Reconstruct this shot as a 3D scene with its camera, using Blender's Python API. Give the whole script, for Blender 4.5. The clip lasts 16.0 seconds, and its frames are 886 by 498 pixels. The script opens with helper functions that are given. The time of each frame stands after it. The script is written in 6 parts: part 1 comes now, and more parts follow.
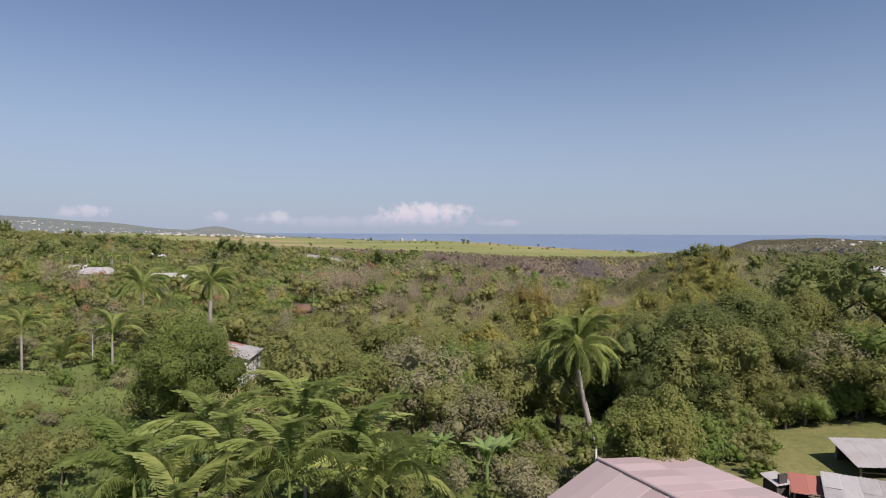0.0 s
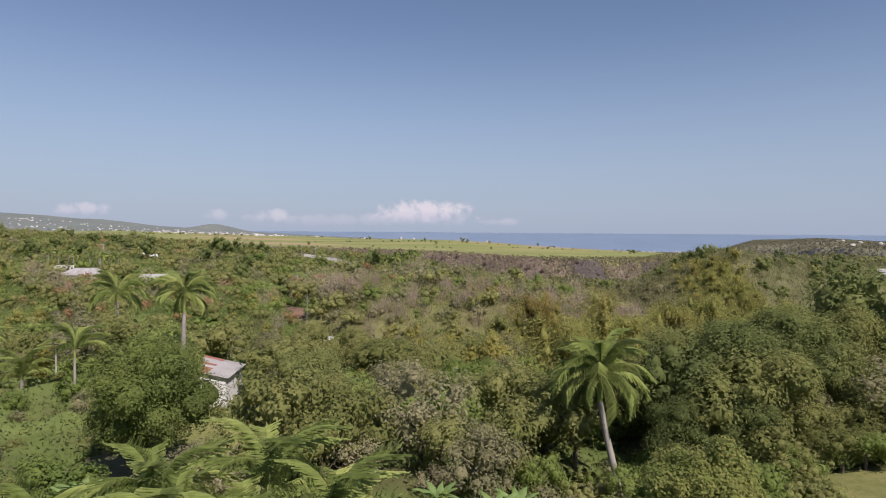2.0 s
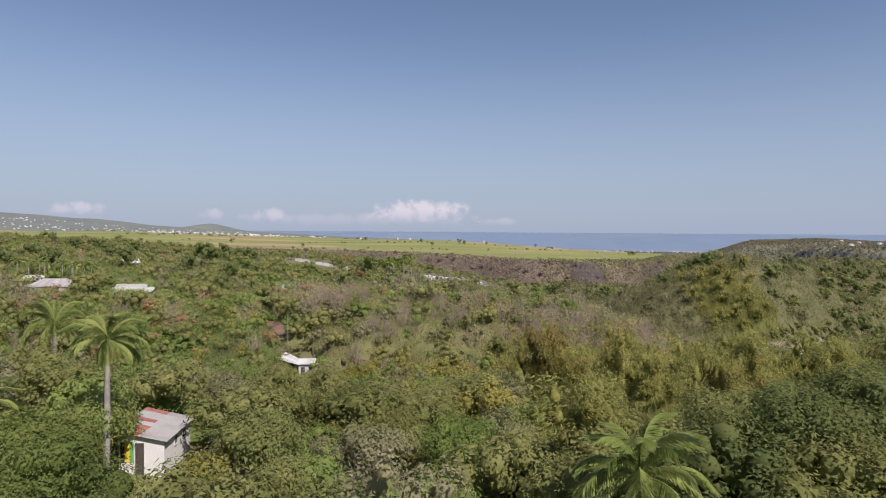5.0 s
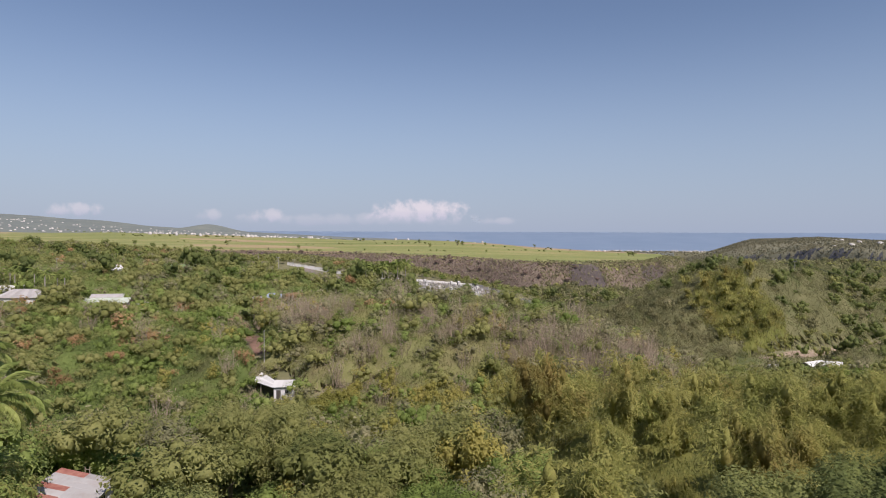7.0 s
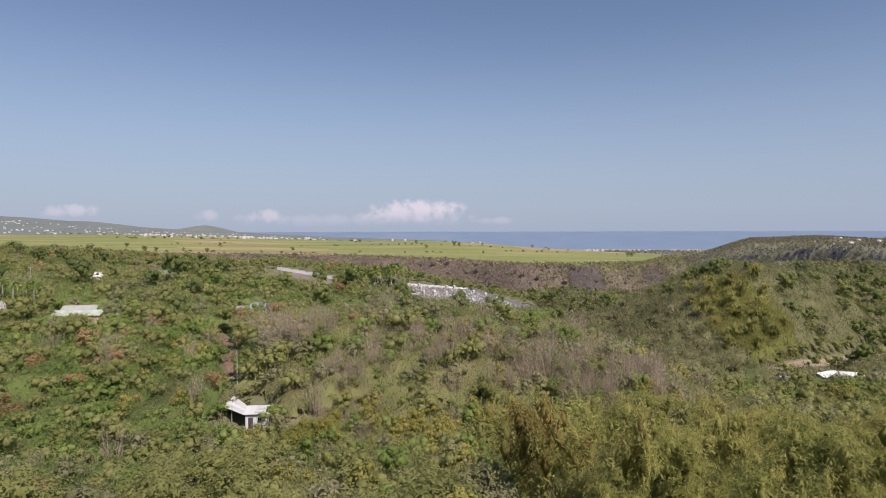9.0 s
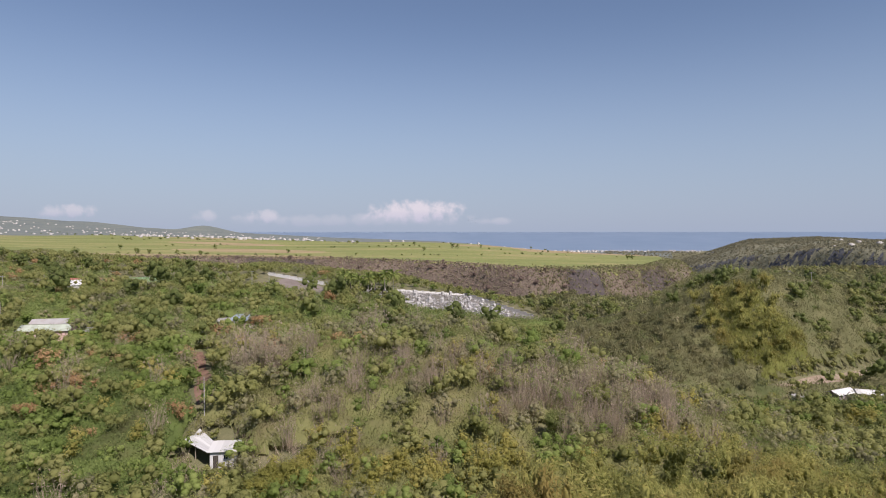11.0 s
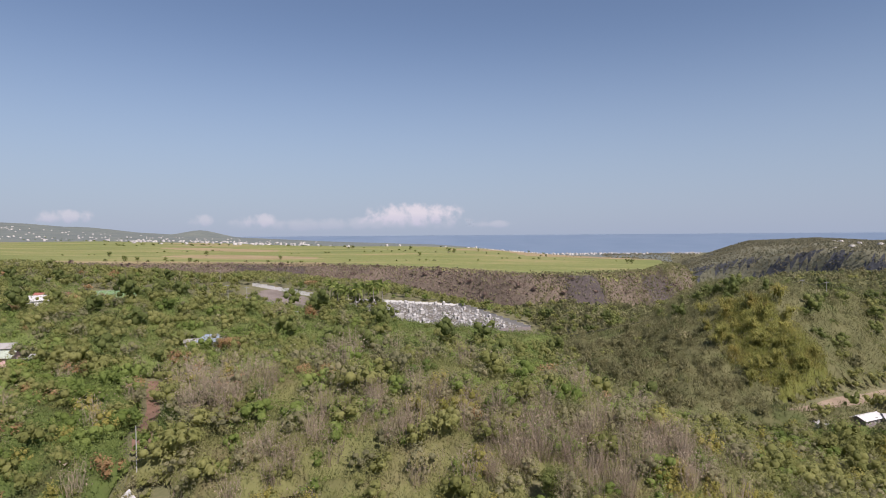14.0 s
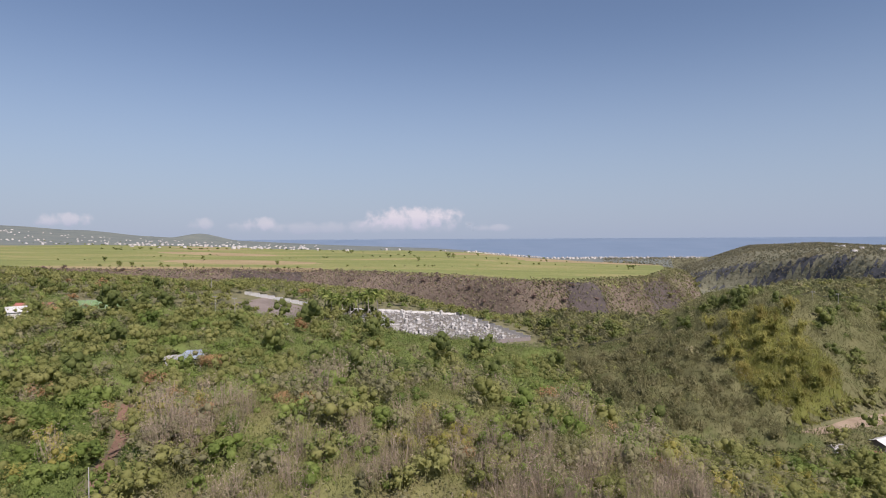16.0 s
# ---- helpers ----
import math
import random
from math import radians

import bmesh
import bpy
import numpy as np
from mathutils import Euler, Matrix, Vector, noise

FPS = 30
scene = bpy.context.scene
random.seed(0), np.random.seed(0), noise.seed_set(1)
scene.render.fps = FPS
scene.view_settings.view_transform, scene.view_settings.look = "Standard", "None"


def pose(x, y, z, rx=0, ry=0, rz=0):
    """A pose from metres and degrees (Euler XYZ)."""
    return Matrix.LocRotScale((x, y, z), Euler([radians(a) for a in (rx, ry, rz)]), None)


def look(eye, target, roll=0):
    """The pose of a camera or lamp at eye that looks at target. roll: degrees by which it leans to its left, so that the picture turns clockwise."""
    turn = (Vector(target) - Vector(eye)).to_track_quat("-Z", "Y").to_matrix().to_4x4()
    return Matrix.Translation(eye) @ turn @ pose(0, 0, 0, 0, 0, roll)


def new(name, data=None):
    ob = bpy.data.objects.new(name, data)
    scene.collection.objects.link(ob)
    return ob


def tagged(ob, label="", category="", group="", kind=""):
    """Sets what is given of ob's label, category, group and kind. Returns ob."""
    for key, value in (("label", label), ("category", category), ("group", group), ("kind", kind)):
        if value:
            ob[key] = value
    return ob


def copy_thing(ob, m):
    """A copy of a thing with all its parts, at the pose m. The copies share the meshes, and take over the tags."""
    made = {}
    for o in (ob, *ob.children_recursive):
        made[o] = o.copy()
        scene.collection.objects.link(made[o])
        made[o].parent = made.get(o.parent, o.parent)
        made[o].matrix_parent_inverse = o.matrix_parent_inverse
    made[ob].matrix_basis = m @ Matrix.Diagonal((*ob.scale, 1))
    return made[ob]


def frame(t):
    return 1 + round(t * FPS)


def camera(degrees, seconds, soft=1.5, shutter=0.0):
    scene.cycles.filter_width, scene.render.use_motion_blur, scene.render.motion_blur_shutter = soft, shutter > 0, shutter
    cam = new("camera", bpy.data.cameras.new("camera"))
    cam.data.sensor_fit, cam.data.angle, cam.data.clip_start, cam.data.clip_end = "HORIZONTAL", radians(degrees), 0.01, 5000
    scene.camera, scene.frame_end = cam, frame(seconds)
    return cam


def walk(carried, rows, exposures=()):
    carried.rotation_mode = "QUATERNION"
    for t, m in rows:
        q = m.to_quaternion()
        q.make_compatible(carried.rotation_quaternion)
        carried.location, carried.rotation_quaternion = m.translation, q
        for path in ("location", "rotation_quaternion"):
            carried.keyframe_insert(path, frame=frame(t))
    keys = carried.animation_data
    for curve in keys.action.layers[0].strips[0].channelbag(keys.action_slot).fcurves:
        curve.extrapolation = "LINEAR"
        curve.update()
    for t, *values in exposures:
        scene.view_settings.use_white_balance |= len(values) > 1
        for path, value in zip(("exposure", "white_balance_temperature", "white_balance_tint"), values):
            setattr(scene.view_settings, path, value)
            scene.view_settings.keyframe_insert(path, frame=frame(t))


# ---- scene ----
cam = camera(72.1, 16.0, 1.0)
PATH = [
    (0, (1.851, 6.38, 22.407), (1.842, 8.38, 22.358), 0.2),
    (0.5, (1.799, 8.215, 22.444), (1.791, 10.214, 22.396), 0.3),
    (1, (1.676, 9.929, 22.641), (1.668, 11.928, 22.591), 0.4),
    (1.5, (1.635, 11.671, 22.869), (1.627, 13.671, 22.817), 0.5),
    (2, (1.67, 13.552, 23.207), (1.664, 15.551, 23.153), 0.4),
    (2.5, (1.634, 15.55, 23.46), (1.627, 17.549, 23.405), 0.3),
    (3, (1.499, 17.416, 23.771), (1.494, 19.416, 23.718), 0.4),
    (3.5, (1.555, 19.352, 24.291), (1.551, 21.351, 24.237), 0.5),
    (4, (1.765, 21.292, 24.751), (1.765, 23.291, 24.696), 0.5),
    (6.5, (4.125, 33.2, 27.722), (4.131, 35.199, 27.664), 0.3),
    (7, (4.701, 35.835, 28.034), (4.707, 37.834, 27.976), 0.2),
    (8, (5.655, 40.88, 29.072), (5.664, 42.88, 29.013), -0.1),
    (9, (6.469, 46.184, 29.882), (6.482, 48.183, 29.823), -0.1),
    (11.5, (8.802, 59.453, 32.961), (8.819, 61.452, 32.903), -0.0),
    (12, (9.301, 62.107, 33.328), (9.32, 64.107, 33.272), 0.0),
    (12.5, (10.129, 64.783, 33.743), (10.148, 66.782, 33.687), -0.2),
    (13, (10.74, 67.463, 34.063), (10.759, 69.463, 34.01), -0.3),
    (13.5, (11.321, 70.228, 34.47), (11.34, 72.228, 34.418), -0.3),
    (14, (11.805, 72.93, 34.88), (11.826, 74.93, 34.831), -0.4),
    (14.5, (12.122, 75.505, 35.367), (12.143, 77.503, 35.32), -0.4),
    (15, (12.622, 77.602, 35.927), (12.645, 79.602, 35.883), -0.5),
    (15.5, (13.006, 79.733, 36.473), (13.027, 81.733, 36.431), -0.4),
    (16, (13.419, 81.891, 36.996), (13.439, 83.891, 36.958), -0.3),
]
walk(cam, [(t, look(eye, target, roll)) for t, eye, target, roll in PATH], [(0.0, 0.85, 6500, 20), (16.0, 0.85, 6500, 20)])

# ---------------------------------------------------------------- light
SUN_EL, SUN_AZ = radians(50), radians(146)      # azimuth clockwise from +y
world = bpy.data.worlds.new("sky")
scene.world = world
world.use_nodes = True
wn = world.node_tree
bg = wn.nodes["Background"]
sky = wn.nodes.new("ShaderNodeTexSky")
sky.sky_type, sky.sun_disc = "NISHITA", False
sky.sun_elevation, sky.sun_rotation = SUN_EL, SUN_AZ
sky.altitude, sky.air_density, sky.dust_density, sky.ozone_density = 300, 1.05, 0.3, 1.7
wtc = wn.nodes.new("ShaderNodeTexCoord")
wxyz = wn.nodes.new("ShaderNodeSeparateXYZ")
wn.links.new(wtc.outputs["Generated"], wxyz.inputs[0])
haze = wn.nodes.new("ShaderNodeMapRange")       # sea haze thickening towards the horizon
haze.interpolation_type = "SMOOTHSTEP"
for i, val in ((1, -0.05), (2, 0.34), (3, 0.93), (4, 0.0)):
    haze.inputs[i].default_value = val
wn.links.new(wxyz.outputs[2], haze.inputs[0])
wmix = wn.nodes.new("ShaderNodeMix")
wmix.data_type = "RGBA"
wn.links.new(haze.outputs[0], wmix.inputs[0])
wn.links.new(sky.outputs[0], wmix.inputs[6])
wmix.inputs[7].default_value = (3.45, 4.5, 5.95, 1)
wn.links.new(wmix.outputs[2], bg.inputs[0])
bg.inputs[1].default_value = 0.052
sun_data = bpy.data.lights.new("sun", "SUN")
sun_data.energy, sun_data.angle, sun_data.color = 3.85, radians(0.53), (1.0, 0.95, 0.86)
sun = new("sun", sun_data)
to_sun = Vector((math.sin(SUN_AZ) * math.cos(SUN_EL), math.cos(SUN_AZ) * math.cos(SUN_EL), math.sin(SUN_EL)))
sun.rotation_mode = "QUATERNION"
sun.rotation_quaternion = to_sun.to_track_quat("Z", "Y")
sun.location = (60, -40, 200)


# ---------------------------------------------------------------- materials
def ramp(nt, fac, stops):
    r = nt.nodes.new("ShaderNodeValToRGB")
    el = r.color_ramp.elements
    while len(el) < len(stops):
        el.new(0.5)
    for e, (p, c) in zip(el, stops):
        e.position, e.color = p, (*c, 1)
    nt.links.new(fac, r.inputs[0])
    return r.outputs[0]


def noise_tex(nt, scale, detail=3, rough=0.6, coord="Object", stretch=None):
    tc = nt.nodes.new("ShaderNodeTexCoord")
    n = nt.nodes.new("ShaderNodeTexNoise")
    n.inputs["Scale"].default_value, n.inputs["Detail"].default_value, n.inputs["Roughness"].default_value = scale, detail, rough
    out = tc.outputs[coord]
    if stretch:
        mp = nt.nodes.new("ShaderNodeMapping")
        mp.inputs["Scale"].default_value = stretch
        nt.links.new(out, mp.inputs[0])
        out = mp.outputs[0]
    nt.links.new(out, n.inputs["Vector"])
    return n.outputs[0]


def math_node(nt, op, a, b):
    m = nt.nodes.new("ShaderNodeMath")
    m.operation = op
    for i, v in enumerate((a, b)):
        if isinstance(v, (int, float)):
            m.inputs[i].default_value = v
        else:
            nt.links.new(v, m.inputs[i])
    return m.outputs[0]


def mix_col(nt, fac, a, b, mode="MIX"):
    m = nt.nodes.new("ShaderNodeMix")
    m.data_type, m.blend_type = "RGBA", mode
    for sock, v in ((m.inputs[0], fac), (m.inputs[6], a), (m.inputs[7], b)):
        if isinstance(v, (int, float)):
            sock.default_value = v
        elif isinstance(v, tuple):
            sock.default_value = (*v, 1)
        else:
            nt.links.new(v, sock)
    return m.outputs[2]


def bump(nt, bsdf, height, strength=0.4, dist=0.05):
    b = nt.nodes.new("ShaderNodeBump")
    b.inputs["Strength"].default_value, b.inputs["Distance"].default_value = strength, dist
    nt.links.new(height, b.inputs["Height"])
    nt.links.new(b.outputs[0], bsdf.inputs["Normal"])


def blank(name, rough=0.8, metal=0.0, spec=0.3):
    m = bpy.data.materials.new(name)
    m.use_nodes = True
    b = m.node_tree.nodes["Principled BSDF"]
    b.inputs["Roughness"].default_value, b.inputs["Metallic"].default_value = rough, metal
    b.inputs["Specular IOR Level"].default_value = spec
    return m, m.node_tree, b


def surface(name, lo, hi, scale=0.5, fine=8.0, rough=0.85, metal=0.0, relief=0.3, coord="Object", stretch=None, mid=None):
    """Two scales of colour and a fine relief."""
    m, nt, b = blank(name, rough, metal)
    big = noise_tex(nt, scale, 4, 0.6, coord, stretch)
    small = noise_tex(nt, fine, 3, 0.65, coord)
    f = math_node(nt, "ADD", math_node(nt, "MULTIPLY", big, 0.65), math_node(nt, "MULTIPLY", small, 0.35))
    stops = [(0.32, lo), (0.68, hi)] if mid is None else [(0.32, lo), (0.5, mid), (0.68, hi)]
    nt.links.new(ramp(nt, f, stops), b.inputs["Base Color"])
    bump(nt, b, small, relief, 0.3 / fine)
    return m


def foliage(name, dark, mid, light, patch=0.12, glow=0.58, rough=0.75, blotch=None):
    """Leaves: colour varies from leaf to leaf and in soft patches over a crown and from tree to tree; thin leaves let light through."""
    m, nt, b = blank(name, rough, 0, 0.12)
    gain = (1.17, 1.13, 1.20)
    dark, mid, light = (tuple(q * g for q, g in zip(c, gain)) for c in (dark, mid, light))
    geo = nt.nodes.new("ShaderNodeNewGeometry")
    oi = nt.nodes.new("ShaderNodeObjectInfo")
    pn = nt.nodes.new("ShaderNodeTexNoise")
    pn.inputs["Scale"].default_value, pn.inputs["Detail"].default_value = patch, 3
    nt.links.new(geo.outputs["Position"], pn.inputs["Vector"])
    fn = nt.nodes.new("ShaderNodeTexNoise")
    fn.inputs["Scale"].default_value, fn.inputs["Detail"].default_value, fn.inputs["Roughness"].default_value = 2.4, 5, 0.75
    nt.links.new(geo.outputs["Position"], fn.inputs["Vector"])
    bump(nt, b, fn.outputs[0], 0.45, 0.15)
    f = math_node(nt, "ADD", math_node(nt, "MULTIPLY", geo.outputs["Random Per Island"], 0.20), 0.0)
    f = math_node(nt, "ADD", f, math_node(nt, "MULTIPLY", fn.outputs[0], 0.26))
    f = math_node(nt, "ADD", f, math_node(nt, "MULTIPLY", pn.outputs[0], 0.62))
    f = math_node(nt, "ADD", f, math_node(nt, "MULTIPLY", oi.outputs["Random"], 0.24))
    tint = nt.nodes.new("ShaderNodeAttribute")
    tint.attribute_name = "tint"
    f = math_node(nt, "ADD", f, math_node(nt, "MULTIPLY", tint.outputs["Fac"], 0.20))
    col = ramp(nt, f, [(0.3, dark), (0.58, mid), (0.9, light)])
    if blotch:
        bn = nt.nodes.new("ShaderNodeTexNoise")
        bn.inputs["Scale"].default_value, bn.inputs["Detail"].default_value, bn.inputs["Roughness"].default_value = 0.085, 4, 0.65
        nt.links.new(geo.outputs["Position"], bn.inputs["Vector"])
        col = mix_col(nt, ramp(nt, bn.outputs[0], [(0.51, (0, 0, 0)), (0.67, (1, 1, 1))]), col, ramp(nt, f, [(0.3, blotch[0]), (0.9, blotch[1])]))
    nt.links.new(col, b.inputs["Base Color"])
    tr = nt.nodes.new("ShaderNodeBsdfTranslucent")
    nt.links.new(col, tr.inputs[0])
    mx = nt.nodes.new("ShaderNodeMixShader")
    mx.inputs[0].default_value = glow
    nt.links.new(b.outputs[0], mx.inputs[1])
    nt.links.new(tr.outputs[0], mx.inputs[2])
    nt.links.new(mx.outputs[0], nt.nodes["Material Output"].inputs[0])
    return m


LEAF = {
    "green": foliage("leaves_green", (0.105, 0.126, 0.043), (0.178, 0.198, 0.062), (0.285, 0.294, 0.110)),
    "lush": foliage("leaves_lush", (0.085, 0.128, 0.036), (0.158, 0.218, 0.054), (0.262, 0.322, 0.098)),
    "dark": foliage("leaves_dark", (0.076, 0.100, 0.036), (0.138, 0.172, 0.055), (0.250, 0.275, 0.094)),
    "mango": foliage("leaves_mango", (0.088, 0.118, 0.036), (0.165, 0.212, 0.056), (0.345, 0.320, 0.115)),
    "grey": foliage("leaves_grey_green", (0.159, 0.161, 0.086), (0.242, 0.240, 0.127), (0.364, 0.338, 0.197)),
    "yellow": foliage("leaves_yellow", (0.150, 0.158, 0.042), (0.235, 0.236, 0.060), (0.350, 0.325, 0.098)),
    "bamboo": foliage("leaves_bamboo", (0.125, 0.150, 0.042), (0.220, 0.240, 0.066), (0.345, 0.335, 0.108), 0.06, 0.56, 0.75, ((0.150, 0.128, 0.040), (0.340, 0.265, 0.090))),
    "rust": foliage("leaves_dried", (0.218, 0.147, 0.068), (0.342, 0.230, 0.113), (0.465, 0.328, 0.171)),
    "conifer": foliage("leaves_needle", (0.098, 0.104, 0.048), (0.170, 0.172, 0.080), (0.262, 0.250, 0.128)),
    "palm": foliage("leaves_palm", (0.120, 0.165, 0.050), (0.235, 0.300, 0.085), (0.410, 0.450, 0.160), 0.3),
    "heath": foliage("dry_heath", (0.125, 0.092, 0.076), (0.200, 0.152, 0.125), (0.280, 0.220, 0.172), 0.03, 0.5, 0.9),
    "far": foliage("far_tree_cover", (0.110, 0.115, 0.072), (0.175, 0.170, 0.105), (0.250, 0.230, 0.145), 0.012),
    "twig": foliage("dry_twigs", (0.150, 0.128, 0.088), (0.240, 0.202, 0.140), (0.350, 0.292, 0.208), 0.1, 0.3, 0.9),
    "scrub": foliage("leaves_ridge_scrub", (0.097, 0.118, 0.043), (0.163, 0.185, 0.067), (0.255, 0.261, 0.104), 0.12, 0.5, 0.8, ((0.135, 0.124, 0.062), (0.270, 0.236, 0.125))),
    "slope": foliage("leaves_green_slope", (0.072, 0.106, 0.034), (0.138, 0.190, 0.054), (0.240, 0.290, 0.094), 0.12, 0.5, 0.8, ((0.105, 0.118, 0.048), (0.230, 0.228, 0.100))),
    "brown": foliage("leaves_olive_brown", (0.092, 0.102, 0.046), (0.162, 0.168, 0.076), (0.250, 0.242, 0.120), 0.12, 0.5, 0.8, ((0.070, 0.096, 0.036), (0.180, 0.205, 0.080))),
    "banana": foliage("leaves_banana", (0.088, 0.151, 0.048), (0.174, 0.274, 0.083), (0.306, 0.411, 0.159), 0.3),
}
BARK = surface("bark", (0.07, 0.055, 0.04), (0.19, 0.16, 0.12), 1.2, 14, 0.95, 0, 0.6)
PALM_BARK = surface("palm_bark", (0.16, 0.145, 0.125), (0.32, 0.295, 0.26), 0.8, 9, 0.9, 0, 0.5)
SOIL = surface("woodland_soil", (0.075, 0.080, 0.036), (0.165, 0.148, 0.085), 0.25, 2.5, 0.95, 0, 0.5)
GRASS = surface("rough_grass", (0.085, 0.105, 0.028), (0.190, 0.172, 0.066), 0.25, 2.0, 0.95, 0, 0.5)
CANE = surface("sugar_cane_field", (0.105, 0.130, 0.036), (0.285, 0.225, 0.110), 0.011, 0.15, 0.9, 0, 0.6, "Object", (0.42, 1.5, 1), (0.165, 0.180, 0.055))
STRAW = surface("cut_cane_straw", (0.200, 0.150, 0.075), (0.310, 0.240, 0.135), 0.02, 0.4, 0.95)
DRYSCRUB = surface("dry_slope_scrub", (0.085, 0.068, 0.054), (0.165, 0.130, 0.100), 0.03, 0.35, 0.95, 0, 0.8)
ROCK = surface("basalt_rock", (0.030, 0.026, 0.026), (0.105, 0.085, 0.080), 0.05, 0.5, 0.95, 0, 0.9)
# far land: the blue-grey of distance haze is mixed into its base colour
FARLAND = surface("far_land_haze_tint", (0.095, 0.112, 0.112), (0.150, 0.164, 0.140), 0.006, 0.05, 0.95)
FARWOOD = surface("far_ridge_woodland", (0.105, 0.110, 0.075), (0.190, 0.178, 0.120), 0.012, 0.06, 0.95, 0, 0.8)
# far cliff: shadow and haze blue are put into this dark rock colour
FARROCK = surface("far_cliff_shade_haze", (0.040, 0.044, 0.054), (0.075, 0.078, 0.086), 0.02, 0.1, 0.95, 0, 0.8)
DIRT = surface("dirt_track", (0.150, 0.110, 0.080), (0.280, 0.220, 0.165), 0.3, 3.0, 0.95)


# ---------------------------------------------------------------- mesh helpers
def mesh_of(name, verts, tris, material, smooth=False):
    me = bpy.data.meshes.new(name)
    verts = np.asarray(verts, np.float32)
    tris = np.asarray(tris, np.int32)
    me.vertices.add(len(verts))
    me.vertices.foreach_set("co", verts.ravel())
    n = tris.shape[1]
    me.loops.add(tris.size)
    me.loops.foreach_set("vertex_index", tris.ravel())
    me.polygons.add(len(tris))
    me.polygons.foreach_set("loop_start", np.arange(0, tris.size, n, dtype=np.int32))
    me.update(calc_edges=True)
    me.validate()
    if material:
        me.materials.append(material)
    if smooth:
        me.polygons.foreach_set("use_smooth", np.ones(len(tris), bool))
    return me


def thing(name, label, category, group="", kind=""):
    return tagged(new(name), label, category, group, kind)


def mesh_part(name, me, parent, label="", m=None):
    ob = new(name, me)
    ob.parent = parent
    if m is not None:
        ob.matrix_basis = m
    if label:
        tagged(ob, label)
    return ob


def part(name, bm, material, parent, label="", m=None):
    me = bpy.data.meshes.new(name)
    bm.to_mesh(me)
    bm.free()
    me.materials.append(material)
    return mesh_part(name, me, parent, label, m)


def box(bm, lo, hi):
    vs = [bm.verts.new((x, y, z)) for x in (lo[0], hi[0]) for y in (lo[1], hi[1]) for z in (lo[2], hi[2])]
    for f in ((0, 1, 3, 2), (4, 6, 7, 5), (0, 4, 5, 1), (2, 3, 7, 6), (0, 2, 6, 4), (1, 5, 7, 3)):
        bm.faces.new([vs[i] for i in f])


def box_bm(*boxes):
    bm = bmesh.new()
    for lo, hi in boxes:
        box(bm, lo, hi)
    return bm


def tube(points, radii, sides=6):
    """Verts and triangles of a tapered tube along points."""
    v, t = [], []
    pts = [Vector(p) for p in points]
    for i, p in enumerate(pts):
        d = (pts[min(i + 1, len(pts) - 1)] - pts[max(i - 1, 0)]).normalized()
        a = d.orthogonal().normalized()
        b = d.cross(a)
        for k in range(sides):
            w = 2 * math.pi * k / sides
            v.append(p + (a * math.cos(w) + b * math.sin(w)) * radii[i])
    for i in range(len(pts) - 1):
        for k in range(sides):
            q = [i * sides + k, i * sides + (k + 1) % sides, (i + 1) * sides + (k + 1) % sides, (i + 1) * sides + k]
            t += [(q[0], q[1], q[2]), (q[0], q[2], q[3])]
    return [tuple(p) for p in v], t


def merge(parts):
    v, t, n = [], [], 0
    for pv, pt in parts:
        pv, pt = np.asarray(pv, np.float32).reshape(-1, 3), np.asarray(pt, np.int32).reshape(-1, 3)
        v.append(pv)
        t.append(pt + n)
        n += len(pv)
    return np.concatenate(v), np.concatenate(t)


def unit(a):
    return a / np.maximum(np.linalg.norm(a, axis=-1, keepdims=True), 1e-6)


def cards(p, along, across, length, width):
    """Pointed leaves: centre p, two directions, sizes."""
    length, width = np.asarray(length).reshape(-1, 1), np.asarray(width).reshape(-1, 1)
    n = len(p)
    v = np.empty((n, 3, 3), np.float32)
    v[:, 0], v[:, 1], v[:, 2] = p - along * length / 2 - across * width / 2, p - along * length / 2 + across * width / 2, p + along * length / 2
    return v.reshape(-1, 3), np.arange(n * 3).reshape(n, 3)


_g = (1 + 5 ** 0.5) / 2
ICO_V = unit(np.array([(-1, _g, 0), (1, _g, 0), (-1, -_g, 0), (1, -_g, 0), (0, -1, _g), (0, 1, _g), (0, -1, -_g), (0, 1, -_g), (_g, 0, -1), (_g, 0, 1), (-_g, 0, -1), (-_g, 0, 1)], float))
OCT_V = np.array([(1, 0, 0), (-1, 0, 0), (0, 1, 0), (0, -1, 0), (0, 0, 1), (0, 0, -1)], float)
OCT_T = np.array([(0, 2, 4), (2, 1, 4), (1, 3, 4), (3, 0, 4), (2, 0, 5), (1, 2, 5), (3, 1, 5), (0, 3, 5)])
ICO_T = np.array([(0, 11, 5), (0, 5, 1), (0, 1, 7), (0, 7, 10), (0, 10, 11), (1, 5, 9), (5, 11, 4), (11, 10, 2), (10, 7, 6), (7, 1, 8), (3, 9, 4), (3, 4, 2), (3, 2, 6), (3, 6, 8), (3, 8, 9), (4, 9, 5), (2, 4, 11), (6, 2, 10), (8, 6, 7), (9, 8, 1)])


def split_ico():
    """A sphere of 42 points and 80 triangles."""
    v, t, seen = [tuple(q) for q in ICO_V], [], {}

    def mid(a, b):
        key = min(a, b), max(a, b)
        if key not in seen:
            seen[key] = len(v)
            v.append(tuple(unit(np.array(v[a]) + np.array(v[b]))))
        return seen[key]

    for a, b, c in ICO_T:
        ab, bc, ca = mid(a, b), mid(b, c), mid(c, a)
        t += [(a, ab, ca), (b, bc, ab), (c, ca, bc), (ab, bc, ca)]
    return np.array(v), np.array(t)


BALL_V, BALL_T = split_ico()


